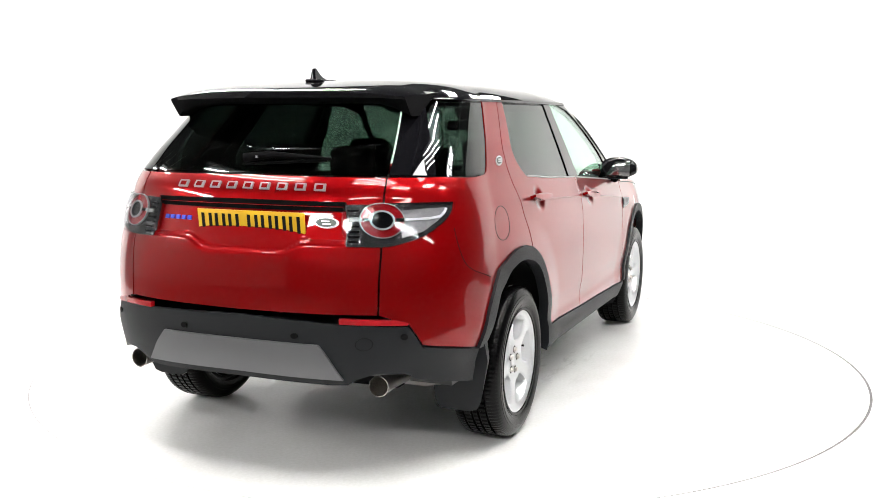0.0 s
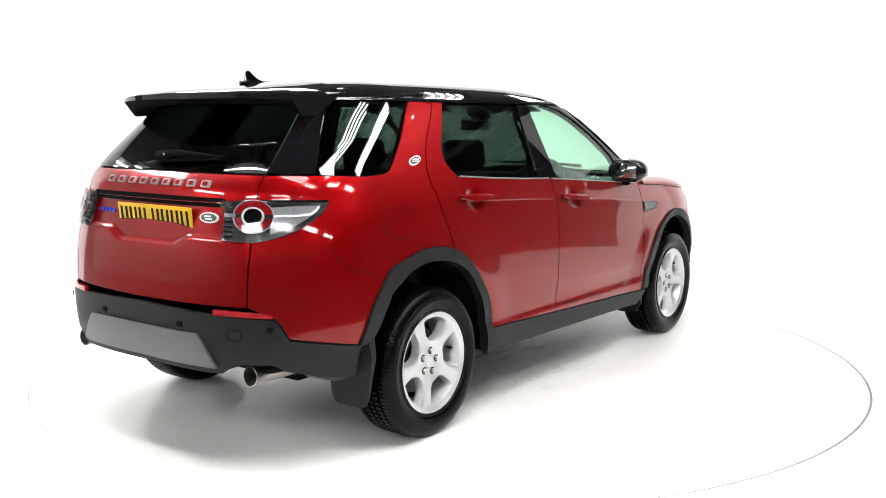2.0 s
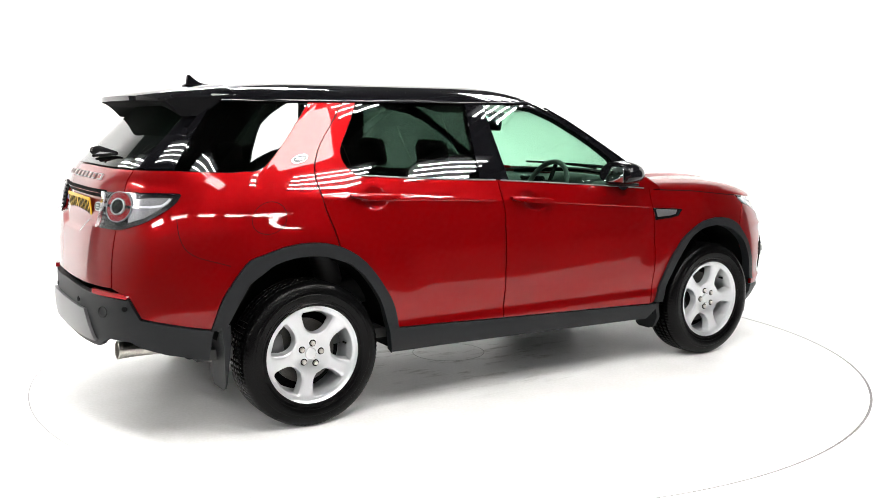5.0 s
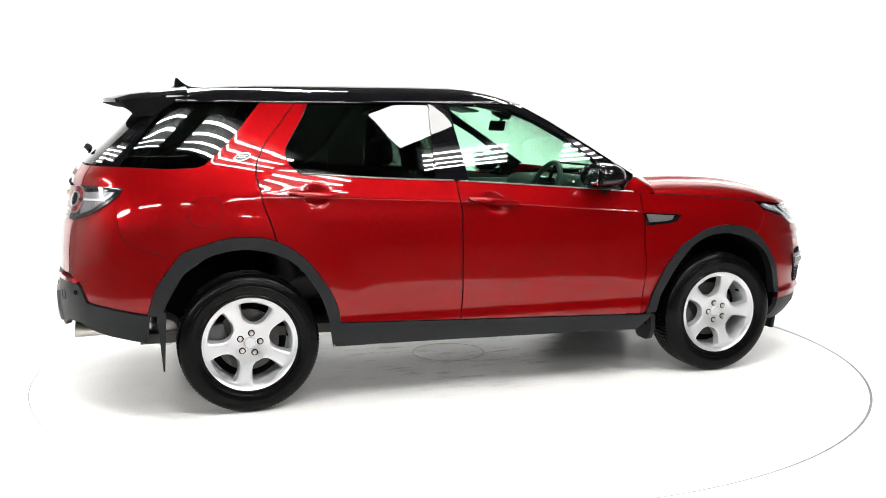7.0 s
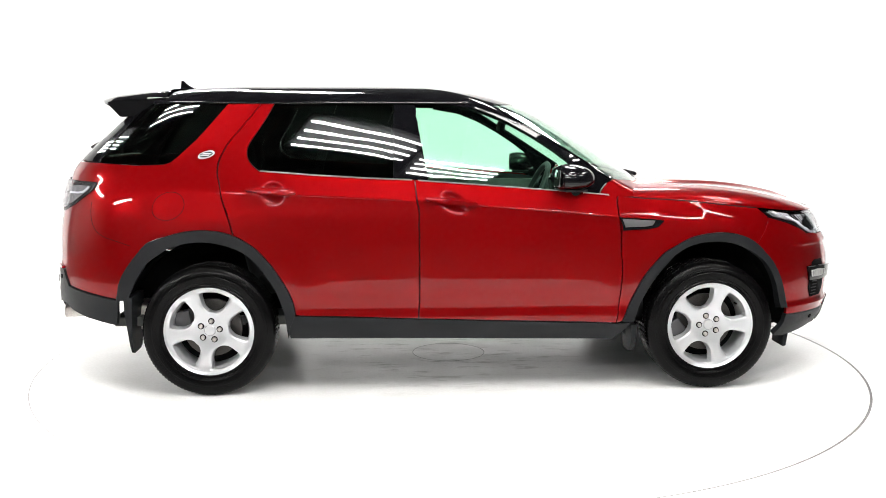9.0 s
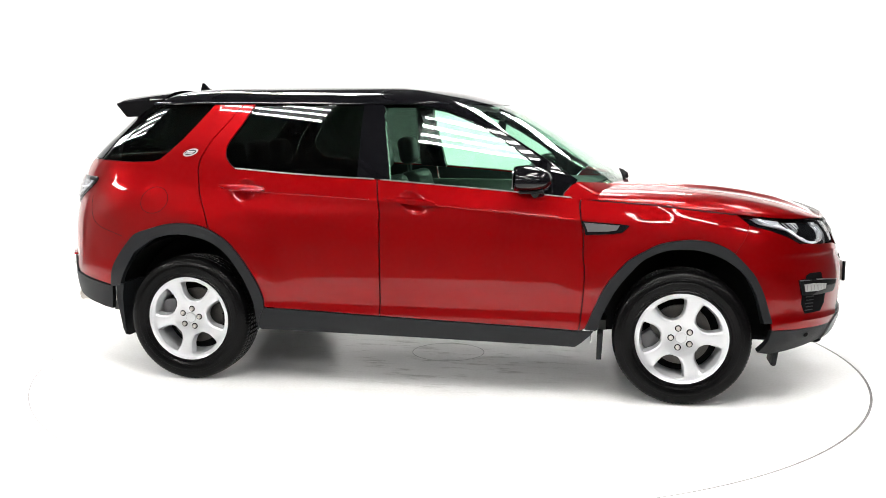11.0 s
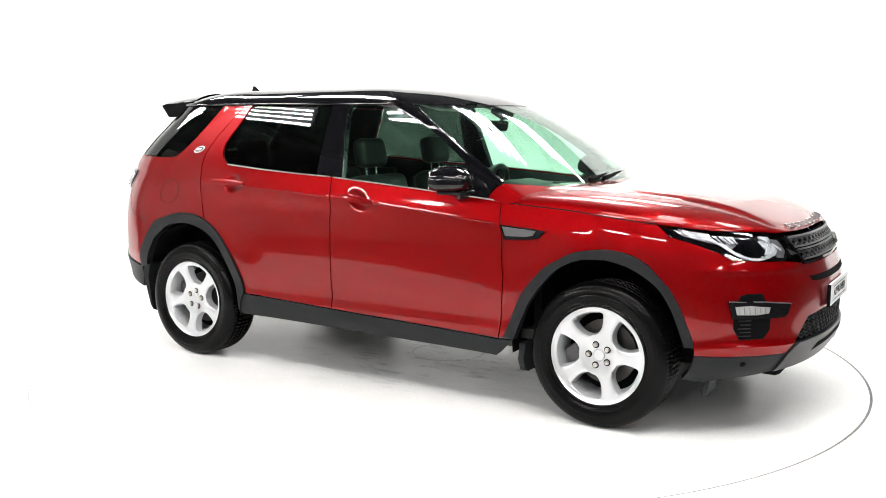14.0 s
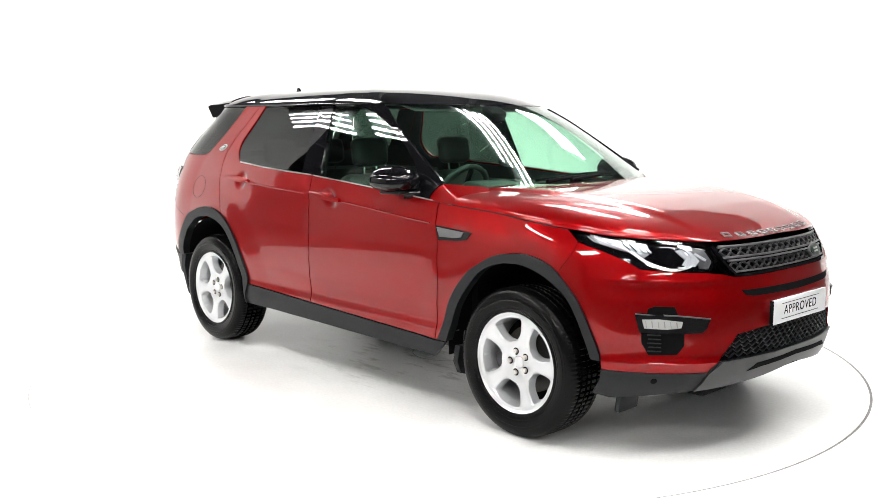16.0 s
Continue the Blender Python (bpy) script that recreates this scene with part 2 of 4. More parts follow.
def inset(poly, d):
    """Draws the outline in by d metres, for the gap between panels."""
    n = len(poly)
    area = sum(poly[i][0] * poly[(i + 1) % n][1] - poly[(i + 1) % n][0] * poly[i][1] for i in range(n))
    sg = 1 if area > 0 else -1
    out = []
    for i in range(n):
        a, b, c = Vector(poly[i - 1]), Vector(poly[i]), Vector(poly[(i + 1) % n])
        e, f = (b - a).normalized(), (c - b).normalized()
        m = Vector((-(e.y + f.y), e.x + f.x))
        k = m.length
        if k < .2:
            out.append(tuple(b))
            continue
        m /= k
        out.append(tuple(b + m * sg * d / max(k / 2, .5)))
    return out


def sheet(poly, gap=.003, du=.05, dz=.04):
    """A filled outline in (s, z), cut into a fine net: vertices in (s, z) and faces."""
    pts = [(flat(s), z) for s, z in poly]
    clean = []
    for p in pts:
        if not clean or (Vector(p) - Vector(clean[-1])).length > 1e-4:
            clean.append(p)
    if (Vector(clean[0]) - Vector(clean[-1])).length < 1e-4:
        clean.pop()
    if gap:
        clean = inset(clean, gap)
    bm = bmesh.new()
    vs = [bm.verts.new((u, z, 0)) for u, z in clean]
    bm.faces.new(vs)
    us, zs = [p[0] for p in clean], [p[1] for p in clean]
    for lo, hi, step, no in ((min(us), max(us), du, (1, 0, 0)), (min(zs), max(zs), dz, (0, 1, 0))):
        k = math.floor(lo / step) + 1
        while k * step < hi - 1e-5:
            if k * step > lo + 1e-5:
                co = (k * step, 0, 0) if no[0] else (0, k * step, 0)
                bmesh.ops.bisect_plane(bm, geom=bm.verts[:] + bm.edges[:] + bm.faces[:], plane_co=co, plane_no=no, dist=1e-6)
            k += 1
    bm.normal_update()
    for f in bm.faces:
        if f.normal.z < 0:
            f.normal_flip()
    bm.verts.index_update()
    v2 = [(unflat(v.co.x), v.co.y) for v in bm.verts]
    fs = [tuple(v.index for v in f.verts) for f in bm.faces]
    rim = [(e.verts[0].index, e.verts[1].index) for e in bm.edges if len(e.link_faces) == 1]
    order = {}
    for f in fs:
        for i in range(len(f)):
            order[(f[i], f[(i + 1) % len(f)])] = 1
    rim = [(a, b) if (a, b) in order else (b, a) for a, b in rim]
    bm.free()
    return v2, fs, rim


def thick_sheet(net, place, thick):
    v2, fs, rim = net
    n = len(v2)
    verts = [place(s, z, 0) for s, z in v2]
    faces = list(fs)
    if thick:
        verts += [place(s, z, -thick) for s, z in v2]
        faces += [tuple(i + n for i in reversed(f)) for f in fs]
        faces += [(b, a, a + n, b + n) for a, b in rim]
    return verts, faces


def panel(name, poly, mat, parent, label="", cabin=False, lift=0.0, thick=.02, gap=.003, sides="R", du=.05, dz=.04, crown=0.0):
    """A piece of the skin. sides: R, RL (a twin on the left), or C (the outline's half, completed across the middle line)."""
    if sides == "C":
        mid = 0 if poly[0][0] < 1.5 else 3
        other = [((-s) if mid == 0 else 6 - s, z) for s, z in reversed(poly)]
        poly = list(poly) + other
        poly = [p for i, p in enumerate(poly) if abs(p[0] - poly[i - 1][0]) + abs(p[1] - poly[i - 1][1]) > 1e-6]
    net = sheet(poly, gap, du, dz)
    made = []
    verts, faces = thick_sheet(net, lambda s, z, d: skin(s, z, cabin, lift + d), thick)
    if sides != "L":
        made.append(link_mesh(name, verts, faces, mat, parent, label))
    if sides in ("RL", "L"):
        twin = [(v[0], -v[1], v[2]) for v in verts]
        made.append(link_mesh(name, twin, [tuple(reversed(f)) for f in faces], mat, parent, label))
    return made if sides == "RL" else made[0]

# ---- studio ----


def disc_ring(name, r0, r1, z, mat, seg=160, depth=.03):
    prof = [(r0, z - depth), (r0, z), (r1, z), (r1, z - depth)] if r0 else [(.0005, z), (r1 - .004, z), (r1, z - .004), (r1, z - depth)]
    v, f = lathe(prof, seg, "z")
    return link_mesh(name, v, [tuple(reversed(q)) for q in f], mat, None, smooth=30)


def studio():
    # floor, cove and white backdrop wall, one bent sheet behind the car
    prof = [(2.493, -.05), (2.493, 0)] + [(2.493 + (6.0 - 2.493) * k / 6, 0) for k in range(1, 7)]
    prof += [(6.0 + 1.3 * math.sin(radians(a)), 1.3 - 1.3 * math.cos(radians(a))) for a in range(10, 91, 10)] + [(7.3, 2.2), (7.3, 3.3), (7.3, 4.45)]
    verts, faces = [], []
    arc = [radians(22 + 145 * k / 78) for k in range(79)]
    for a in arc:
        # hole set off-centre: the rim gap thins at left, where strong light hides it
        verts += [(r * math.cos(a) + (.0058 if r < 2.5 else 0), r * math.sin(a) - (.0006 if r < 2.5 else 0), z) for r, z in prof]
    n = len(prof)
    for i in range(78):
        faces += [(i * n + k, (i + 1) * n + k, (i + 1) * n + k + 1, i * n + k + 1) for k in range(n - 1)]
    tagged(link_mesh("backdrop", verts, faces, WHITE, None, smooth=60), "seamless white studio cove with a curved foot", "backdrop", kind="structure")
    # the white apron on the camera's side, wider towards the cove's open end, and bare concrete past it
    verts, faces, outer = [], [], []
    arc = [radians(167 + 215 * k / 102) for k in range(103)]
    for a in arc:
        q = min(max((math.degrees(a) - 185) / 50, 0), 1)
        e = min(max((math.degrees(a) - 325) / 30, 0), 1)
        ro = 5.9 - 2.35 * q * q * (3 - 2 * q) + 2.3 * e * e * (3 - 2 * e)
        outer.append(ro)
        verts += [(r * math.cos(a) + (.0058 if r < 2.5 else 0), r * math.sin(a) - (.0006 if r < 2.5 else 0), z) for r, z in ((2.493, -.05), (2.493, 0), (ro, 0))]
    for i in range(102):
        faces += [(i * 3 + k, (i + 1) * 3 + k, (i + 1) * 3 + k + 1, i * 3 + k + 1) for k in range(2)]
    tagged(link_mesh("floor", verts, faces, WHITE, None), "white painted studio floor", "floor", kind="structure")
    verts = []
    for a, ro in zip(arc, outer):
        verts += [(ro * math.cos(a), ro * math.sin(a), 0), (14 * math.cos(a), 14 * math.sin(a), 0)]
    faces = [(i * 2, i * 2 + 2, i * 2 + 3, i * 2 + 1) for i in range(102)]
    tagged(link_mesh("ground", verts, faces, CONCRETE, None), "bare grey concrete warehouse floor", "floor", kind="structure")
    for k in range(12):
        ob = part("trim", box((.12, 17.6, .16), (-9.9 + 1.8 * k, -.8, 4.56), .01), WAREHOUSE, None)
        tagged(ob, "dark steel ceiling purlin", "beam", kind="structure")
    pit = disc_ring("turntable_pit", 0, 2.6, -.06, DARK)
    tagged(pit, "dark pit under the turntable", "pit", kind="structure")
    for name, size, at in (("wall_south", (22, .2, 4.8), (0, -9.2, 2.3)), ("wall_west", (.2, 12, 4.8), (-8.6, -5, 2.3)), ("wall_east", (.2, 16, 4.8), (10.2, -3, 2.3)), ("wall_north", (22, .2, 4.8), (0, 7.9, 2.3)), ("ceiling", (22, 18, .2), (0, -.8, 4.75))):
        ob = part(name, box(size, at), CEILING if name == "ceiling" else SHUTTER if name == "wall_west" else PANELLING, None, smooth=0)
        tagged(ob, "dark grey warehouse ceiling" if name == "ceiling" else "grey warehouse wall panelling", name.split("_")[0], kind="structure")


studio()
turntable = tagged(new("turntable"), "white round turntable with faint scuffs", "turntable")
disc_ring("deck", 0, 2.487, 0, TABLE).parent = turntable
for r_in, r_out, nm in ((.2285, .2315, "centre_ring"),):
    v, f = lathe([(r_in, .0002), (r_in + .0004, .0009), (r_out - .0004, .0009), (r_out, .0002)], 120, "z")
    link_mesh(nm, v, [tuple(reversed(q)) for q in f], SEAM, turntable)

# grey ring added inside the rim gap to draw its line
disc_ring("rim_gap_line", 2.480, 2.4985, -.0022, SEAM, depth=.02).parent = turntable

# ---- car ----
car = tagged(new("car"), "red five-door off-road estate car with black roof on a turntable", "car")

TAILGATE = [(0, .708), (.412, .715), (.413, .849), (.418, .983), (.43, 1.158), (.436, 1.258), (0, 1.262)]
ARCH_R_OUT = spline([(.829, .532), (.864, .663), (.953, .793), (1.022, .864), (1.066, .9), (1.111, .902), (1.15, .871), (1.188, .795), (1.222, .657), (1.244, .532), (1.248, .443)])
ARCH_R_IN = spline([(.889, .532), (.934, .631), (1.007, .753), (1.041, .819), (1.09, .845), (1.139, .82), (1.173, .765), (1.202, .657), (1.224, .532), (1.231, .407), (1.223, .317)])
ARCH_F_OUT = spline([(1.821, .393), (1.832, .494), (1.853, .637), (1.887, .749), (1.923, .813), (1.958, .858), (2.012, .878), (2.093, .865), (2.156, .816), (2.204, .719), (2.242, .611), (2.278, .475), (2.285, .445)])
ARCH_F_IN = spline([(1.84, .389), (1.851, .503), (1.872, .627), (1.905, .739), (1.941, .803), (1.981, .829), (2.042, .822), (2.108, .789), (2.167, .721), (2.211, .613), (2.245, .48), (2.254, .447)])
DOOR_R = spline([(1.06, 1.58), (1.066, 1.483), (1.072, 1.372), (1.089, 1.277), (1.103, 1.218), (1.115, 1.147), (1.124, 1.059), (1.137, .958), (1.146, .876)], 3)
DOOR_B = [(1.499, 1.168), (1.495, 1.134), (1.47, .925), (1.462, .681), (1.463, .5), (1.46, .417)]
DOOR_F = spline([(1.876, 1.079), (1.846, 1.0), (1.831, .915), (1.819, .761), (1.814, .54), (1.811, .383)], 3)
SHUT = spline([(1.876, 1.076), (1.922, 1.066), (1.99, 1.053), (2.087, 1.035), (2.222, 1.012), (2.274, 1.006), (2.4, .985), (2.56, .973), (2.645, .964), (2.76, .963), (3, .968)], 3)
LAMP_F = spline([(2.262, 1.003), (2.34, .987), (2.40, .979), (2.47, .976), (2.56, .968), (2.63, .953)], 3) + [(2.648, .945), (2.660, .89), (2.64, .85), (2.61, .841)] + spline([(2.515, .847), (2.42, .857), (2.385, .889), (2.33, .924), (2.283, .945), (2.262, .99)], 3)
LAMP_R = [(.322, 1.15), (.45, 1.152), (.56, 1.152), (.668, 1.149)] + spline([(.655, 1.118), (.625, 1.085), (.548, 1.029), (.48, 1.0), (.423, .985), (.322, .986)], 3)


def straight(p, q, n=6):
    """Points in (s, z) on a straight edge of the cabin's side between two given ones."""
    (x0, _, _), (x1, _, _) = wrap(p[0], p[1], True), wrap(q[0], q[1], True)
    out = []
    for k in range(n + 1):
        x, z = x0 + (x1 - x0) * k / n, p[1] + (q[1] - p[1]) * k / n
        r0, f0 = rear_end(z) + .62, screen_end(z) - .62
        out.append((1 + (x - r0) / (f0 - r0), z))
    return out


def upto(line, end, first=True):
    """The stretch of a line before (or from) the point nearest to end."""
    i = min(range(len(line)), key=lambda k: abs(line[k][0] - end[0]) + abs(line[k][1] - end[1]))
    return line[:i + 1] if first else line[i:]


QUARTER = TAILGATE[1:6][::1] + [(.6, 1.257), (.829, 1.245), (.96, 1.250), (.985, 1.262), (.991, 1.29), (.989, 1.372), (.966, 1.51), (.955, 1.575)] + DOOR_R + upto(ARCH_R_OUT, (1.15, .871))[::-1] + [(.545, .59), (.496, .677)]
REAR_DOOR = DOOR_R[::-1] + [(1.091, 1.58)] + spline([(1.106, 1.483), (1.118, 1.371), (1.132, 1.315), (1.157, 1.262), (1.187, 1.217)], 3) + [(1.299, 1.196), (1.401, 1.18)] + DOOR_B + [(1.248, .443)] + upto(ARCH_R_OUT, (1.15, .871), False)[::-1]
FRONT_DOOR = DOOR_B[::-1] + [(1.621, 1.144), (1.78, 1.109)] + DOOR_F


def body():
    panel("tailgate", TAILGATE, RED, car, "glossy red tailgate with a plate recess", sides="C", dz=.010, du=.014)
    panel("tailgate_bar", [(0, 1.132), (.325, 1.13), (.325, 1.158), (0, 1.16)], DARK, car, "black bar over the plate", sides="C", lift=.012, thick=.02, gap=0)
    for sd in "RL":
        panel("rear_quarter", QUARTER, RED, car, "glossy red rear quarter panel", sides=sd, dz=.018, du=.025, thick=.009)
        rd = panel("rear_door", REAR_DOOR, RED, car, "glossy red rear door", sides=sd, dz=.011, du=.014, thick=.009)
        fd = panel("front_door", FRONT_DOOR, RED, car, "glossy red front door", sides=sd, dz=.011, du=.014, thick=.009)
        panel("front_wing", DOOR_F[::-1] + upto(SHUT, (2.262, 1.006))[1:] + [(2.262, .958)] + upto(ARCH_F_OUT, (2.156, .816))[::-1], RED, car, "glossy red front wing", sides=sd, dz=.018, du=.025, gap=.0018)
        for outline in QUARTER, REAR_DOOR, FRONT_DOOR:
            panel("inner_lining", outline, LEATHER, car, "", sides=sd, lift=-.028, thick=.004, gap=.004, dz=.08, du=.1)
        panel("sill", [(1.242, .443), (1.46, .417), (1.811, .381), (1.838, .385), (1.818, .288), (1.457, .306), (1.225, .315), (1.231, .407)], PLASTIC, car, "dark grey plastic sill", sides=sd, lift=.004)
        panel("wheel_arch_trim", ARCH_R_OUT + ARCH_R_IN[::-1], PLASTIC, car, "dark grey plastic wheel arch trim", sides=sd, lift=.014, thick=.05, gap=0)
        panel("wheel_arch_trim", ARCH_F_OUT + ARCH_F_IN[::-1], PLASTIC, car, "dark grey plastic wheel arch trim", sides=sd, lift=.014, thick=.05, gap=0)
        # glass and pillars
        panel("window", spline([(1.209, 1.575), (1.194, 1.483), (1.184, 1.371), (1.192, 1.315), (1.217, 1.262), (1.248, 1.219)], 3) + [(1.39, 1.198)] + straight((1.591, 1.178), (1.842, 1.575)), PRIVACY, rd, "dark tinted window glass", cabin=True, sides=sd, lift=-.006, thick=.004, gap=0)
        panel("window", [(1.675, 1.165), (1.792, 1.146), (1.98, 1.11), (2.06, 1.10), (2.16, 1.17), (2.245, 1.27), (2.258, 1.335), (2.262, 1.405), (2.255, 1.485), (2.23, 1.54), (2.13, 1.57)] + straight((1.956, 1.575), (1.675, 1.165))[:-1], CLEAR, fd, "clear green-tinted window glass", cabin=True, sides=sd, lift=-.006, thick=.004, gap=0)
        panel("b_pillar", straight((1.591, 1.176), (1.842, 1.575))[::-1] + straight((1.675, 1.163), (1.956, 1.575)), BLACK, car, "black gloss door pillar", cabin=True, sides=sd, thick=.04, gap=.001)
        panel("a_pillar", [(2.13, 1.574), (2.23, 1.542), (2.255, 1.485), (2.262, 1.405), (2.258, 1.335), (2.245, 1.27), (2.16, 1.17), (2.05, 1.097), (2.115, 1.09), (2.16, 1.112), (2.26, 1.150), (2.318, 1.168), (2.318, 1.2), (2.318, 1.26), (2.316, 1.32), (2.315, 1.40), (2.318, 1.48), (2.36, 1.578)], BLACK, car, "black gloss windscreen pillar", cabin=True, sides=sd, thick=.04, gap=.001)
        panel("wing_corner", [(2.115, 1.088), (2.19, 1.070), (2.318, 1.075), (2.45, 1.10), (2.45, 1.150), (2.318, 1.166), (2.26, 1.148), (2.16, 1.110)], RED, car, "glossy red corner of the wing below the screen pillar", cabin=True, sides=sd, lift=.001, thick=.02, gap=.001, du=.02, dz=.02)
        panel("quarter_window", [(.955, 1.571), (.966, 1.51), (.989, 1.372), (.991, 1.29), (.985, 1.264), (.96, 1.252), (.829, 1.247), (.60, 1.260), (.55, 1.44), (.525, 1.575)], PRIVACY, car, "dark tinted rear quarter glass", cabin=True, sides=sd, lift=-.004, thick=.004, gap=0)
        panel("d_pillar", [(.438, 1.264), (.60, 1.259), (.55, 1.44), (.525, 1.575), (.444, 1.575), (.444, 1.504), (.441, 1.398)], BLACK, car, "black gloss rear pillar", cabin=True, sides=sd, thick=.03, gap=.002)
    panel("rear_screen", [(0, 1.266), (.434, 1.264), (.437, 1.398), (.440, 1.504), (.440, 1.575), (0, 1.575)], PRIVACY, car, "dark tinted rear screen", cabin=True, sides="C", thick=.004, gap=0)
    panel("windscreen", [(3, 1.10), (2.7, 1.10), (2.45, 1.152), (2.318, 1.168), (2.318, 1.2), (2.318, 1.26), (2.316, 1.32), (2.315, 1.40), (2.318, 1.48), (2.36, 1.572), (3, 1.572)], CLEAR, car, "clear curved windscreen", cabin=True, sides="C", thick=.004, gap=0)
    panel("rear_bumper", [(0, .69), (.30, .678), (.496, .671), (.545, .585), (.838, .528), (.822, .45), (.80, .39), (.75, .40), (.65, .422), (.55, .452), (.51, .478), (.42, .48), (.37, .455), (.345, .432), (.30, .428), (0, .432)], PLASTIC, car, "dark grey plastic rear bumper", sides="C", lift=.010, thick=.03, gap=0)
    panel("skid_plate", [(0, .592), (.257, .592), (.29, .54), (.335, .456), (0, .46)], SILVER, car, "satin silver rear skid plate", sides="C", lift=.024, thick=.02, gap=0)
    half = [(3, .585), (2.80, .583), (2.695, .568), (2.63, .457), (2.60, .406), (2.291, .408), (2.28, .47), (2.242, .611), (2.204, .719), (2.16, .812), (2.262, .955), (2.283, .943), (2.33, .922), (2.385, .887), (2.42, .855), (2.515, .845), (2.61, .839), (2.66, .83), (2.707, .813), (2.764, .812), (3, .815)]
    panel("front_bumper", half, RED, car, "glossy red front bumper", sides="C", du=.025, dz=.011, gap=.001)
    panel("bumper_apron", [(3, .376), (2.709, .337), (2.568, .313), (2.36, .27), (2.30, .285), (2.291, .405), (2.60, .404), (2.63, .455), (3, .46)], PLASTIC, car, "dark grey plastic bumper apron", sides="C", thick=.03, gap=0)


DISHES += [(1.219, 1.101), (1.552, 1.046)]
body()
DISHES.clear()


def roof_panel():
    ring = [unflat(-flat(3) + 2 * flat(3) * k / 160) for k in range(160)]
    edge = [Vector(wrap(s, 1.572, True)) for s in ring]
    verts, faces = [], []
    ks = [1.0, .985, .96, .92, .86, .78, .66, .5, .32, .15]
    for k in ks:
        for e in edge:
            x = -.76 + (e.x + .76) * k
            fore = min(max((x + .3) / .65, 0), 1)
            verts.append((x, e.y * k, 1.574 + .106 * (1 - k ** (5.0 - 1.6 * fore)) ** (.8 + .15 * fore)))
    verts.append((-.76, 0, 1.68))
    n = len(edge)
    for i in range(len(ks) - 1):
        for j in range(n):
            faces.append((i * n + j, i * n + (j + 1) % n, (i + 1) * n + (j + 1) % n, (i + 1) * n + j))
    faces += [((len(ks) - 1) * n + j, (len(ks) - 1) * n + (j + 1) % n, len(ks) * n) for j in range(n)]
    link_mesh("roof", verts, faces, BLACK, car, "black gloss roof with a glass panel", smooth=50)


roof_panel()
bonnet_mid = curve([(.9, 1.152), (1.12, 1.152), (1.267, 1.149), (1.452, 1.140), (1.637, 1.121), (1.824, 1.089), (1.95, 1.060), (2.05, 1.028), (2.12, 1.0), (2.3, .94)])


def bonnet_point(s, z, k):
    """Point of the bonnet drawn in by k from its shut line at (s, z)."""
    e = Vector(wrap(s, z))
    cx = min(max(e.x, 1.0), 1.45)
    x, y = cx + (e.x - cx) * k, e.y * k
    top = max(bonnet_mid(x), z)
    ridge = 1 / (1 + math.exp(-min(max((.655 - .17 * (x - 1.0) - abs(y)) / .008, -40), 40))) * min(max((2.12 - x) / .25, 0), 1) * min(1, (1 - k) * 8)
    return Vector((x, y, z + (top - .014 - z) * (1 - k ** 6.5) ** .5 + .014 * ridge))


def bonnet_panel():
    ss = [p for p in SHUT if p[0] >= 1.9]
    ss = [(a[0] + (b[0] - a[0]) * k / 4, a[1] + (b[1] - a[1]) * k / 4) for a, b in zip(ss, ss[1:]) for k in range(4)] + [ss[-1]]
    ss = ss + [(6 - s, z) for s, z in reversed(ss[:-1])]
    ks = [1, .998, .996, .993, .99, .985, .98, .972, .965, .955, .945, .932, .92] + [.905 - .0175 * k for k in range(49)] + [.03, 0]
    verts, faces = [], []
    for s, z in ss:
        verts += [bonnet_point(s, z, k) for k in ks]
    n = len(ks)
    for i in range(len(ss) - 1):
        for j in range(n - 1):
            faces.append((i * n + j, (i + 1) * n + j, (i + 1) * n + j + 1, i * n + j + 1))
    link_mesh("bonnet", verts, faces, RED, car, "glossy red bonnet", smooth=50)
    # black scuttle between the bonnet and the screen
    verts, faces = [], []
    for i in range(25):
        y = -.60 + 1.2 * i / 24
        q = (y / .7) ** 2
        x, z = 1.09 - .22 * q, 1.150 - .035 * q
        verts += [(x - .09, y, z + .004), (x - .05, y, z + .012), (x, y, z + .004), (x + .006, y, z - .02)]
    for i in range(24):
        faces += [(i * 4 + k, i * 4 + k + 1, i * 4 + k + 5, i * 4 + k + 4) for k in range(3)]
    link_mesh("scuttle", verts, faces, DARK, car, "black plastic scuttle panel", smooth=50)


bonnet_panel()


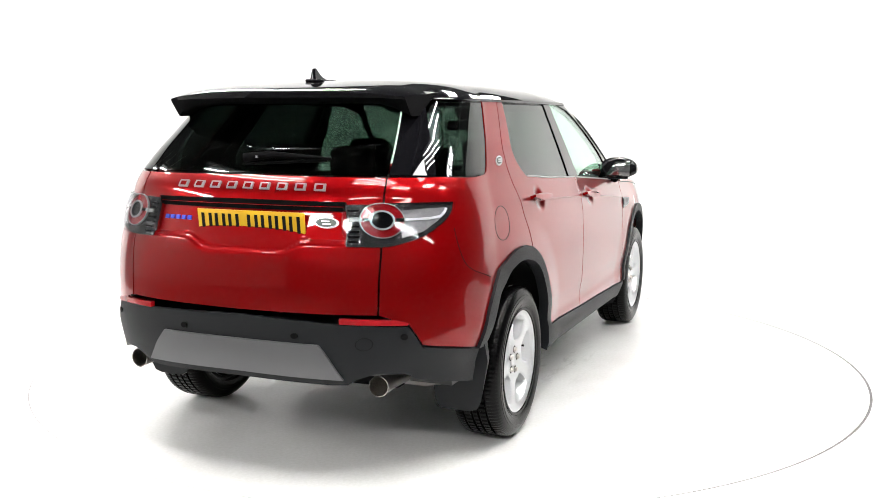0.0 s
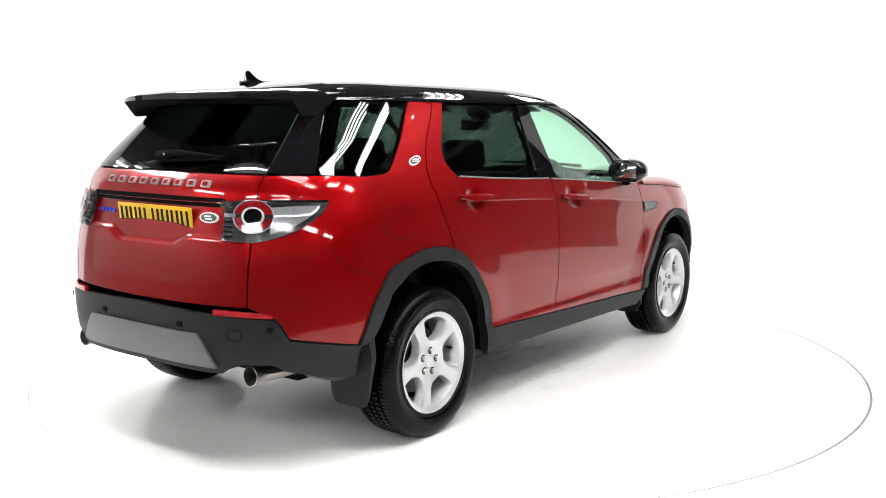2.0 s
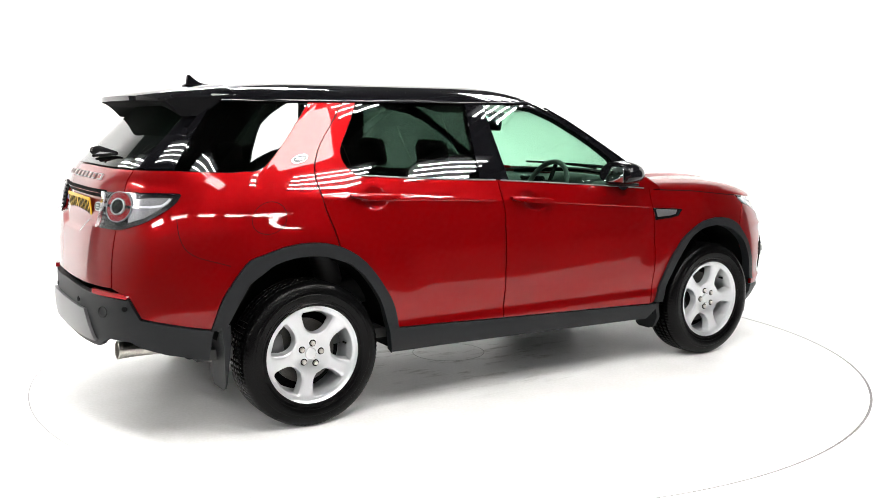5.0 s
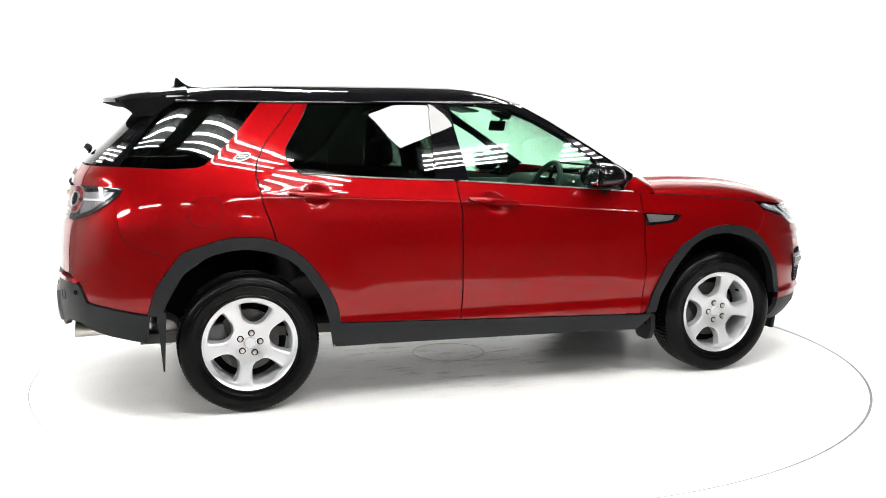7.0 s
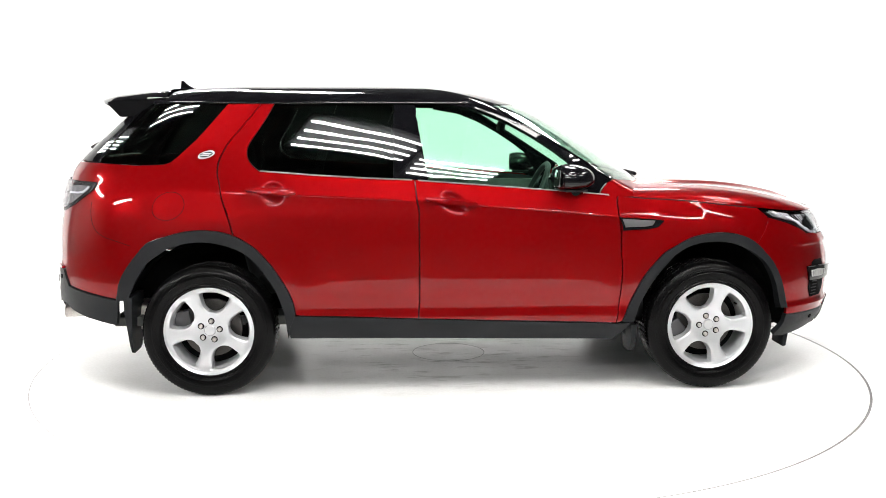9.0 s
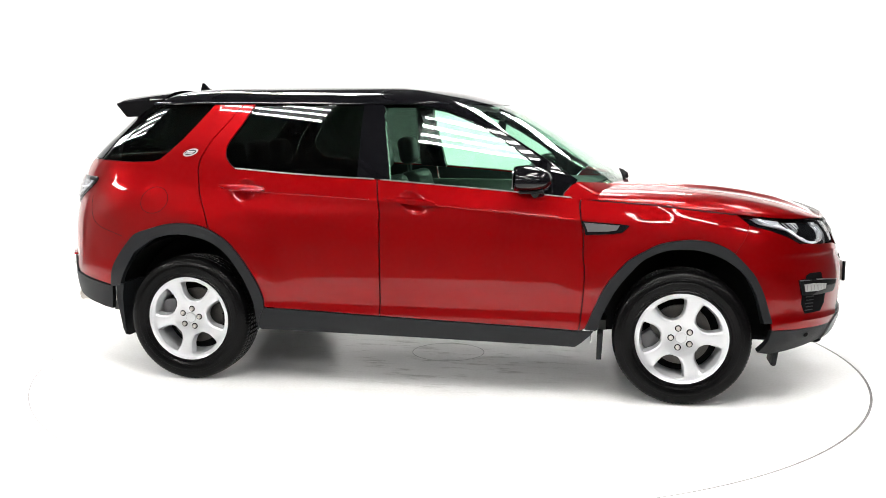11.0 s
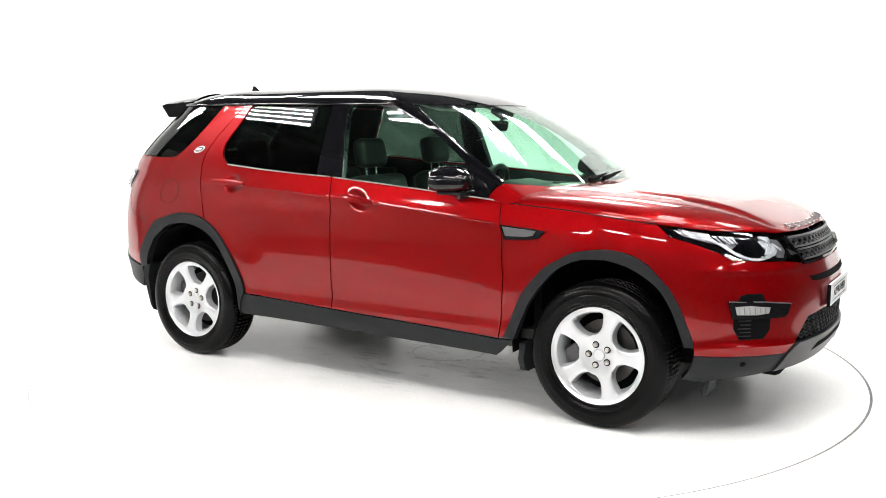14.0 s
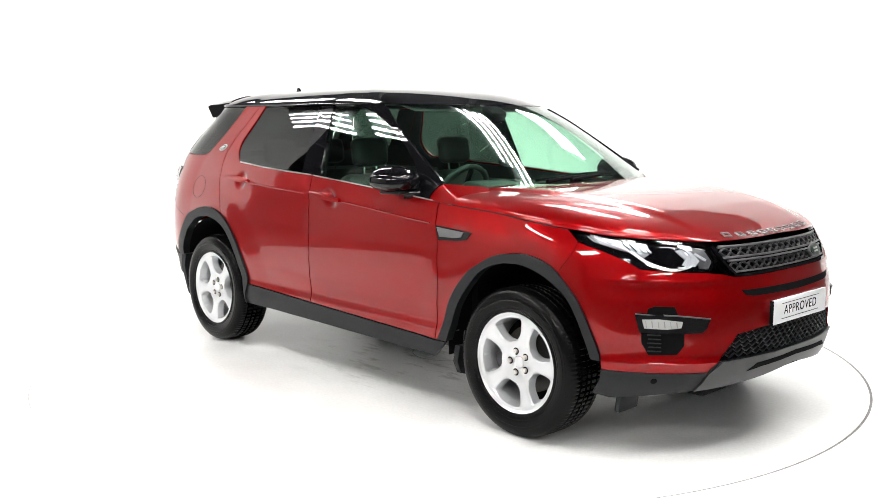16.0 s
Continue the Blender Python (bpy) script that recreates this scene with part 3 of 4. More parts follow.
def band(name, path, width, mat, parent, label="", cabin=False, lift=.004, thick=.008, mirror=False, closed=False, round_top=False):
    """A raised strip along a path in (s, z)."""
    fl = [(flat(s), z) for s, z in path]
    n = len(fl)
    rows = []
    for i in range(n):
        a, b = (fl[i - 1], fl[(i + 1) % n]) if closed else (fl[max(i - 1, 0)], fl[min(i + 1, n - 1)])
        d = Vector((b[0] - a[0], b[1] - a[1])).normalized()
        w = (width[i] if isinstance(width, (list, tuple)) else width) / 2
        p = Vector(fl[i])
        q = Vector((-d.y, d.x))
        l, r = p + q * w, p - q * w
        m = p
        rows.append([skin(unflat(l.x), l.y, cabin, lift - thick), skin(unflat(l.x), l.y, cabin, lift), skin(unflat(m.x), m.y, cabin, lift + (w * .5 if round_top else .0005)), skin(unflat(r.x), r.y, cabin, lift), skin(unflat(r.x), r.y, cabin, lift - thick)])
    verts = [v for row in rows for v in row]
    faces = []
    for i in range(n if closed else n - 1):
        j = (i + 1) % n
        faces += [(i * 5 + k, i * 5 + k + 1, j * 5 + k + 1, j * 5 + k) for k in range(4)]
    if not closed:
        faces += [(4, 3, 2, 1, 0), tuple((n - 1) * 5 + k for k in range(5))]
    if mirror:
        verts = [(v[0], -v[1], v[2]) for v in verts]
        faces = [tuple(reversed(f)) for f in faces]
    return link_mesh(name, verts, faces, mat, parent, label, smooth=50)


def round_path(s0, z0, r, n=28, start=0.0, end=360.0):
    u0 = flat(s0)
    return [(unflat(u0 + r * math.cos(radians(start + (end - start) * k / n))), z0 + r * math.sin(radians(start + (end - start) * k / n))) for k in range(n + (0 if end - start >= 360 else 1))]


HUBS = [(-1.3705, -.815, 8), (1.3705, -.815, 36), (-1.3705, .815, 20), (1.3705, .815, 50)]


def tyre_mesh():
    prof = [(.236, .10), (.243, .112), (.252, .1135), (.256, .1105), (.268, .1150), (.270, .1142), (.285, .1185), (.298, .1195), (.300, .1182), (.312, .1172), (.3135, .1155), (.327, .1125), (.343, .104), (.353, .092), (.3565, .078), (.3575, .062), (.350, .060), (.350, .053), (.358, .051), (.3582, .022), (.350, .020), (.350, .012), (.3582, .010)]
    prof = prof + [(r, -y) for r, y in reversed(prof)]
    seg = 324
    verts, faces = [], []
    n = len(prof)
    for i in range(seg):
        a = 2 * math.pi * i / seg
        for r, y in prof:
            rr = r - .0030 if (i % 3 == 0 and r > .351 and abs(y) > .06) else (r - .005 if i % 4 == 0 and r > .3575 else r)
            verts.append((rr * math.cos(a), y, rr * math.sin(a)))
    for i in range(seg):
        j = (i + 1) % seg
        faces += [(i * n + k, i * n + k + 1, j * n + k + 1, j * n + k) for k in range(n - 1)]
    return verts, faces


def spoke_mesh(side):
    """Five wide spokes with rounded windows between them, one dished casting."""
    rs = [.03, .05, .075, .092, .1005, .1015, .1030, .1055, .109, .114, .121, .130, .142, .158, .174, .188, .199, .2065, .2105, .2130, .2145, .2155, .2165, .2185, .224, .232]
    depth = curve([(.03, .072), (.06, .074), (.1, .083), (.15, .088), (.2, .091), (.215, .094), (.235, .1)])

    def half(r):
        k = (r - .158) / .0575
        if abs(k) >= 1:
            return 36.0
        e = 2.3 if k < 0 else 7.0
        return 36.0 - 24.6 * (1 - abs(k) ** e) ** (1 / e)
    verts, faces = [], []
    m = 10
    for sp in range(5):
        base = len(verts)
        for r in rs:
            h = half(r)
            for j in range(m + 1):
                a = radians(sp * 72 + 36 - h + 2 * h * j / m)
                e = abs(2 * j / m - 1)
                dip = .006 * e ** 6 if h < 35.9 else 0
                verts.append((r * math.cos(a), side * (depth(r) - dip), r * math.sin(a)))
        nf = len(verts)
        for r in rs:
            h = half(r)
            for j in (0, m):
                g = h + 3.2 if h < 32 else h
                a = radians(sp * 72 + 36 - g + 2 * g * j / m)
                rr = min(r * 1.03 if r < .15 else r, .205)
                verts.append((rr * math.cos(a), side * (depth(r) - .045), rr * math.sin(a)))
        for i in range(len(rs) - 1):
            for j in range(m):
                q = (base + i * (m + 1) + j, base + i * (m + 1) + j + 1, base + (i + 1) * (m + 1) + j + 1, base + (i + 1) * (m + 1) + j)
                faces.append(q if side > 0 else tuple(reversed(q)))
            if half(rs[i]) < 36 or half(rs[i + 1]) < 36:
                for side_j, col in ((0, 0), (m, 1)):
                    q = (base + i * (m + 1) + side_j, base + (i + 1) * (m + 1) + side_j, nf + (i + 1) * 2 + col, nf + i * 2 + col)
                    faces.append(q)
    return verts, faces


def wheel(x, y, turn):
    sg = -1 if y < 0 else 1
    w = new("wheel")
    w.parent = car
    w.matrix_basis = pose(x, y, .358, 0, -turn, 0)

    def turned(prof, name, mat, label="", seg=64, smooth=40):
        v, f = lathe([(r, sg * a) for r, a in prof], seg)
        if sg > 0:
            f = [tuple(reversed(q)) for q in f]
        return link_mesh(name, v, f, mat, w, label, smooth)
    v, f = tyre_mesh()
    link_mesh("tyre", v, f, RUBBER, w, "black rubber tyre with block tread", 28)
    turned([(.205, -.10), (.205, .05), (.214, .085), (.229, .098), (.237, .105), (.243, .108), (.2465, .105), (.2455, .099), (.238, .092), (.225, .08), (.21, .045), (.21, -.10)], "rim", ALLOY, "silver alloy rim")
    v, f = spoke_mesh(sg)
    link_mesh("spokes", v, f, ALLOY, w, "five wide silver spokes", 35)
    turned([(.0005, .077), (.026, .076), (.029, .073), (.029, .06)], "hub_cap", ALLOY, "silver hub cap", 32)
    turned([(.04, -.03), (.16, -.03), (.16, -.008), (.04, -.008), (.04, .015), (.0005, .02)], "brake_disc", BRAKE, "worn steel brake disc", 48)
    turned([(.0005, -.05), (.203, -.05)], "drum_shield", DARK, "", 40)
    part("brake_caliper", box((.09, .07, .13), (-.15, sg * -.02, .05), .012), SILVER, w, "grey brake caliper")
    for k in range(5):
        a = radians(72 * k)
        px, pz = .053 * math.cos(a), .053 * math.sin(a)
        v, f = lathe([(.0005, sg * .088), (.009, sg * .088), (.0115, sg * .085), (.0115, sg * .07)], 12)
        # flat black disc on the casting stands in for the shade round the nut
        v2, f2 = lathe([(.0005, sg * .0765), (.0175, sg * .0765)], 16)
        link_mesh("nut_recess_shade", v2, f2, INK, w).matrix_basis = pose(px, 0, pz)
        nut = link_mesh("wheel_nut", v, f, STEEL, w, "dark steel wheel nut")
        nut.matrix_basis = pose(px, 0, pz)
    v, f = lathe([(.0005, sg * .03), (.005, sg * .03), (.005, sg * .0)], 10)
    valve = link_mesh("valve", v, f, DARK, w)
    valve.matrix_basis = pose(.195 * math.cos(0), sg * .035, .195 * math.sin(0))


for hx, hy, turn in HUBS:
    wheel(hx, hy, turn)


def wheel_well(x, sg):
    verts, faces = [], []
    n = 28
    for i in range(n + 1):
        a = radians(-5 + (171 if x < 0 else 191) * i / n)
        r = .475
        tuck = .20 * max(0, math.cos(a) - .45) if x > 0 else .10 * max(0, -math.cos(a) - .6)
        for yy in (.895 - tuck, .58):
            verts.append((x + r * math.cos(a) * (.99 if yy > .7 else 1), sg * yy, .358 + r * math.sin(a) * 1.0))
    for i in range(n):
        faces.append((2 * i, 2 * i + 1, 2 * i + 3, 2 * i + 2))
    base = len(verts)
    verts.append((x, sg * .58, .358))
    faces += [(2 * i + 1, base, 2 * i + 3) for i in range(n)]
    link_mesh("wheel_well", verts, faces, DARK, car, "black wheel arch liner", 60)


for wx in (-1.3705, 1.3705):
    for sg in (-1, 1):
        wheel_well(wx, sg)


def running_gear():
    part("underbody", box((1.7, 1.5, .06), (0, 0, .33), .01), CABIN, car, "black underbody tray")
    part("underbody", box((.75, 1.06, .1), (-1.5, 0, .36), .02), DARK, car)
    part("underbody", box((.85, 1.06, .1), (1.5, 0, .33), .02), DARK, car)
    part("rear_valance", box((.22, 1.3, .12), (-2.02, 0, .53), .03), DARK, car)
    part("front_valance", box((.25, 1.1, .16), (2.02, 0, .36), .03), DARK, car)
    part("bulkhead", box((.04, 1.62, .7), (1.0, 0, .72)), DARK, car)
    part("radiator", box((.04, 1.2, .62), (1.98, 0, .66)), DARK, car)
    for sg in (-1, 1):
        v, f = tube([(-1.55, sg * .52, .34), (-1.75, sg * .55, .36), (-1.9, sg * .56, .39)], .028)
        pipe = link_mesh("exhaust_pipe", v, f, STEEL, car, "dull steel exhaust pipe")
        v, f = lathe([(.030, 0), (.034, -.15), (.041, -.245), (.043, -.25), (.0405, -.252), (.036, -.2), (.03, -.1), (.0005, -.09)], 28, "x")
        tip = link_mesh("exhaust_tip", v, [tuple(reversed(q)) for q in f], STEEL, car, "flared steel exhaust tip")
        tip.matrix_basis = pose(-1.965, sg * .60, .411, 0, 3, 0)
        v, f = lathe([(.0005, -.22), (.07, -.2), (.085, -.12), (.085, .12), (.07, .2), (.0005, .22)], 24, "y")
        box_ = link_mesh("silencer", v, f, STEEL, car, "stained steel silencer box")
        box_.matrix_basis = pose(-1.78, sg * .5, .40)
        v, f = tube([(-1.3705, 0, .33), (-1.3705, sg * .7, .36)], .045)
        link_mesh("axle", v, f, DARK, car)
        v, f = tube([(1.3705, 0, .33), (1.3705, sg * .7, .36)], .045)
        link_mesh("axle", v, f, DARK, car)
        # mud flaps
        for x0, zt, zb in ((-1.80, .545, .225), (.948, .36, .205)):
            lo = .665 if x0 < 0 else .705
            wd = .022 if x0 < 0 else 0
            outline = [(lo, zt), (.885 + wd, zt), (.897 + wd, zt - .08), (.885, zb + .05), (.865, zb + .012), (.83, zb), (lo + .04, zb), (lo + .012, zb + .015), (lo, zb + .06)]
            m = len(outline)
            verts = [(x0 + (.006 - .125 * (q[1] - zb) if x0 < 0 else -.014) + .05 * (q[1] - zb) * (1 if x0 < 0 else .3), sg * q[0], q[1]) for q in outline] + [(x0 + .012 + .05 * (q[1] - zb), sg * q[0] * .995, q[1]) for q in outline]
            faces = [tuple(range(m)), tuple(reversed(range(m, 2 * m)))] + [(j, j + m, (j + 1) % m + m, (j + 1) % m) for j in range(m)]
            link_mesh("mud_flap", verts, faces, PLASTIC, car, "dark grey rubber mud flap", 40)
        part("air_deflector", box((.03, .15, .09), (1.86, sg * .71, .245), .012, (0, 8, 0)), PLASTIC, car, "dark grey air deflector under the bumper")


running_gear()


def lamps():
    for sd in "RL":
        mir = sd == "L"
        tl = panel("tail_lamp", LAMP_R, LAMPDARK, car, "smoked tail lamp with round red ring", sides=sd, lift=.006, thick=.03, gap=.001, du=.03, dz=.02)
        tl = tl[0] if isinstance(tl, list) else tl
        for k in range(7):
            z = 1.005 + .02 * k
            band("louvre", [(.332, z), (.36 + .0 * k, z)], .006, DARK, tl, lift=.0095, mirror=mir)
        panel("clear_reflector", [(.47, 1.125), (.56, 1.132), (.635, 1.132), (.62, 1.105), (.54, 1.045), (.475, 1.02)], CLEARPART, tl, "silver reflector behind clear lens", sides=sd, lift=.009, thick=.01, gap=0)
        for k in range(4):
            band("reflector_rib", [(.492 + .030 * k, 1.062 + .010 * k), (.500 + .030 * k, 1.040 + .014 * k)], .0022, LETTERDARK, tl, lift=.0105, thick=.002, mirror=mir)
        panel("red_ring", round_path(.423, 1.088, .068), REDLENS, tl, "red ring lens", sides=sd, lift=.013, thick=.012, gap=0, du=.02, dz=.02)
        band("ring_edge", round_path(.423, 1.088, .0675, 40), .0035, LETTERDARK, tl, lift=.0165, mirror=mir, closed=True)
        panel("lamp_core", round_path(.423, 1.088, .034), DARK, tl, "dark lamp core", sides=sd, lift=.0175, thick=.012, gap=0, du=.02, dz=.02)
        band("core_ring", round_path(.423, 1.088, .0345, 36), .006, LETTER, tl, "bright ring", lift=.021, mirror=mir, closed=True)
        band("cross_bar", [(.335, 1.09), (.368, 1.09)], .013, LETTERDARK, tl, lift=.019, mirror=mir)
        band("cross_bar", [(.372, 1.09), (.388, 1.09)], .013, LAMPDARK, tl, lift=.02, mirror=mir)
        band("cross_bar", [(.459, 1.088), (.483, 1.088)], .013, LAMPDARK, tl, lift=.02, mirror=mir)
        band("light_guide", [(.487, 1.09), (.56, 1.092), (.6, 1.098), (.62, 1.115), (.628, 1.128)], .009, TUBELIGHT, tl, "white light guide", lift=.014, mirror=mir)
        band("frame_edge", [(.43, 1.150), (.56, 1.151), (.662, 1.148)], .010, BLACK, tl, lift=.012, mirror=mir)
        panel("lens", LAMP_R, TAILLENS, tl, "clear outer lens", sides=sd, lift=.026, thick=.003, gap=.002, du=.04, dz=.04)
        panel("reflector", [(.311, .703), (.46, .70), (.496, .689), (.492, .679), (.311, .68)], REDLENS, car, "red rear reflector", sides=sd, lift=.018, thick=.02, gap=0)
        # front
        hl = panel("headlamp", LAMP_F, BLACK, car, "clear headlamp with a black inside", sides=sd, lift=-.03, thick=.02, gap=.001, du=.03, dz=.02)
        hl = hl[0] if isinstance(hl, list) else hl
        band("light_guide", spline([(2.325, .99), (2.36, .966), (2.403, .94), (2.43, .905), (2.455, .878), (2.49, .86), (2.53, .857), (2.562, .872), (2.58, .905), (2.572, .932)], 3), [.015 - .0002 * k for k in range(28)], TUBELIGHT, hl, "white light guide", lift=-.018, mirror=mir)
        panel("reflector", [(2.335, .985), (2.375, .978), (2.385, .962), (2.36, .958)], GLINT, hl, "bright reflector", sides=sd, lift=-.016, thick=.01, gap=0)
        panel("reflector", [(2.425, .965), (2.47, .963), (2.465, .935), (2.44, .925)], GLINT, hl, sides=sd, lift=-.014, thick=.01, gap=0)
        panel("reflector", [(2.545, .94), (2.585, .95), (2.60, .915), (2.592, .875), (2.565, .9)], GLINT, hl, sides=sd, lift=-.022, thick=.01, gap=0)
        for k in range(4):
            band("reflector_rib", [(2.40 + .018 * k, .968 - .004 * k), (2.41 + .018 * k, .935 - .004 * k)], .004, DARK, hl, lift=-.0125, mirror=mir)
        panel("bowl", [(2.30, .994), (2.40, .973), (2.46, .966), (2.475, .935), (2.44, .905), (2.415, .925), (2.36, .945), (2.31, .968)], CLEARPART, hl, "grey reflector bowl", sides=sd, lift=-.026, thick=.006, gap=0, du=.02, dz=.015)
        panel("bowl", [(2.575, .958), (2.638, .945), (2.648, .89), (2.63, .858), (2.60, .862), (2.595, .91)], SMOKE, hl, sides=sd, lift=-.026, thick=.006, gap=0, du=.02, dz=.015)
        panel("reflector", [(2.318, .984), (2.37, .974), (2.395, .957), (2.37, .945), (2.33, .958)], GLINT, hl, sides=sd, lift=-.020, thick=.006, gap=0, du=.02, dz=.015)
        panel("reflector", [(2.545, .875), (2.585, .868), (2.605, .892), (2.59, .93), (2.572, .915)], GLINT, hl, sides=sd, lift=-.016, thick=.006, gap=0, du=.02, dz=.015)
        for k in range(3):
            band("reflector_rib", [(2.425 + .014 * k, .905 - .009 * k), (2.452 + .014 * k, .872 - .005 * k)], .005, TUBELIGHT, hl, lift=-.014, thick=.004, mirror=mir)
        band("reflector", [(2.36, .972), (2.41, .955), (2.46, .948)], .022, GLINT, hl, "bright reflector", lift=-.02, mirror=mir)
        band("reflector", [(2.315, .992), (2.35, .982), (2.40, .972)], .014, GLINT, hl, lift=-.022, mirror=mir)
        panel("reflector", [(2.40, .965), (2.45, .962), (2.455, .93), (2.43, .918), (2.41, .935)], GLINT, hl, sides=sd, lift=-.024, thick=.01, gap=0)
        panel("projector", round_path(2.515, .912, .038), BLACK, hl, "dark projector lens", sides=sd, lift=-.012, thick=.02, gap=0, du=.02, dz=.02)
        band("projector_ring", round_path(2.545, .91, .048, 20, -110, 70), .012, GLINT, hl, "chrome ring", lift=-.012, mirror=mir)
        band("reflector", [(2.565, .955), (2.60, .948)], .02, GLINT, hl, lift=-.02, mirror=mir)
        band("reflector", [(2.60, .925), (2.628, .895)], .012, GLINT, hl, lift=-.02, mirror=mir)
        panel("lens", LAMP_F, LENS, hl, "clear outer lens", sides=sd, lift=.001, thick=.003, gap=.002, du=.04, dz=.04)
        # fog lamp and its vent
        panel("bumper_vent", [(2.40, .59), (2.42, .69), (2.44, .702), (2.495, .70), (2.505, .66), (2.522, .60), (2.52, .53), (2.50, .49), (2.42, .487), (2.40, .54)], DARK, car, "black bumper vent with mesh", sides=sd, lift=.004, thick=.02, gap=0)
        for k in range(5):
            band("vent_mesh", [(2.416 + .004 * (k % 2), .505 + .018 * k), (2.455, .505 + .018 * k)], .005, PLASTIC, car, lift=.007, mirror=mir)
        fg = panel("fog_lamp", [(2.382, .668), (2.40, .672), (2.50, .664), (2.598, .648), (2.585, .605), (2.572, .588), (2.47, .585), (2.395, .588)], BLACK, car, "fog lamp in a black gloss bezel", sides=sd, lift=.012, thick=.03, gap=0)
        fg = fg[0] if isinstance(fg, list) else fg
        panel("fog_reflector", [(2.402, .645), (2.45, .648), (2.515, .638), (2.51, .612), (2.47, .606), (2.408, .608)], LETTER, fg, "bright fog lamp reflector", sides=sd, lift=.016, thick=.006, gap=0, du=.02, dz=.015)
        for k in range(6):
            band("lamp_rib", [(2.412 + .017 * k, .642 - .001 * k), (2.414 + .017 * k, .612)], .002 + .0015 * (k % 2), LETTERDARK, fg, lift=.018, thick=.004, mirror=mir)
        band("bezel_edge", [(2.384, .667), (2.50, .663), (2.596, .647)], .005, SILVER, fg, lift=.0165, mirror=mir)
        # wing vent, handles, flap, badges
        wv = panel("wing_vent", [(1.838, .966), (1.90, .953), (1.916, .946), (1.897, .91), (1.877, .9), (1.832, .893)], BLACK, car, "black wing vent with a silver inlay", sides=sd, lift=.006, thick=.02, gap=0)
        wv = wv[0] if isinstance(wv, list) else wv
        panel("inlay", [(1.841, .958), (1.899, .946), (1.889, .921), (1.875, .914), (1.838, .911)], SILVER, wv, "satin silver inlay", sides=sd, lift=.0105, thick=.006, gap=0)


lamps()


def small_fittings():
    for sd, sg in (("R", -1), ("L", 1)):
        mir = sd == "L"
        for s0, s1, z0, z1 in ((1.168, 1.262, 1.112, 1.098), (1.502, 1.594, 1.062, 1.038)):
            path = [(s0 + (s1 - s0) * k / 6, z0 + (z1 - z0) * k / 6) for k in range(7)]
            hd = band("door_handle", path, [.012, .02, .026, .027, .027, .024, .014], RED, car, "red door handle", lift=.030, thick=.016, mirror=mir, round_top=True)
            for e in (0.02, .98):
                p = path[0] if e < .5 else path[-1]
                band("handle_foot", [(p[0] + (.003 if e < .5 else -.006), p[1]), (p[0] + (.006 if e < .5 else -.003), p[1])], .014, RED, hd, lift=.03, thick=.03, mirror=mir)
        band("fuel_flap_gap" if sd == "R" else "panel_gap", round_path(1.026, 1.032, .074, 40), .0028, INK, car, lift=.0007, thick=.002, mirror=mir, closed=True)
        band("panel_gap", spline([(.66, 1.05), (.675, .98), (.708, .912), (.76, .872), (.84, .845), (.908, .823)], 3), .003, INK, car, lift=.0007, thick=.002, mirror=mir)
        oval = lambda s0, z0, a, b: [(unflat(flat(s0) + a * math.cos(radians(q))), z0 + b * math.sin(radians(q))) for q in range(0, 360, 15)]
        bd = panel("pillar_badge", oval(1.0525, 1.299, .038, .022), LETTER, car, "oval silver badge", sides=sd, lift=.004, thick=.006, gap=0, du=.03, dz=.03)
        bd = bd[0] if isinstance(bd, list) else bd
        panel("badge_field", oval(1.0525, 1.299, .031, .015), GREEN, bd, sides=sd, lift=.006, thick=.004, gap=0, du=.03, dz=.03)
        band("badge_bar", [(1.044, 1.303), (1.061, 1.303)], .006, LETTER, bd, lift=.008, thick=.003, mirror=mir)
        band("badge_bar", [(1.044, 1.294), (1.061, 1.294)], .006, LETTER, bd, lift=.008, thick=.003, mirror=mir)
        band("seam_fill", [(2.16, .815), (2.21, .886), (2.258, .952)], .022, RED, car, lift=-.003, thick=.006, mirror=mir)
        if not mir:
            band("panel_gap", [p for p in SHUT if 1.9 < p[0] < 2.27], .006, INK, car, lift=.0012, thick=.004)
        # swage line through the handles
        xs = [-1.50 + .1 * k for k in range(24)]
        path = []
        for x in xs:
            z = swage(x)
            r0, f0 = rear_end(z) + .62, nose_end(z) - .85
            path.append((1 + (x - r0) / (f0 - r0), z))
        for lo, hi in ((-1.18, -.24), (-.16, .80)):
            seg = [p for p, x in zip(path, xs) if lo - .01 <= x <= hi + .01]
            if len(seg) > 1:
                band("swage_line", seg, .009, RED, car, lift=.0025, thick=.006, mirror=mir, round_top=True)
        # window edge strips along the belt, coloured pale grey for their bright reflection
        band("belt_strip_glint", [(1.19, 1.214), (1.299, 1.193), (1.401, 1.177), (1.493, 1.167)], .006, LETTERDARK, car, lift=.006, mirror=mir, round_top=True)
        band("belt_strip_glint", [(1.505, 1.164), (1.621, 1.141), (1.78, 1.106), (1.86, 1.085)], .006, LETTERDARK, car, lift=.006, mirror=mir, round_top=True)
        # left strip is widened and matt, to hold the far pillar's dark edge
        band("screen_trim", [(2.319, 1.172), (2.319, 1.24), (2.317, 1.32), (2.316, 1.40), (2.319, 1.48), (2.345, 1.55)], .026 if mir else .014, DARK if mir else BLACK, car, "black windscreen edge trim, wider and matt on the left", cabin=True, lift=.005, thick=.01, mirror=mir, round_top=True)
        band("roof_strip", [(.56 + .09 * k, 1.579) for k in range(20)], .016, BLACK, car, "black gloss roof edge strip", cabin=True, lift=.006, thick=.012, mirror=mir, round_top=True)
        # door mirror
        bm = bmesh.new()
        bmesh.ops.create_uvsphere(bm, u_segments=32, v_segments=20, radius=1)
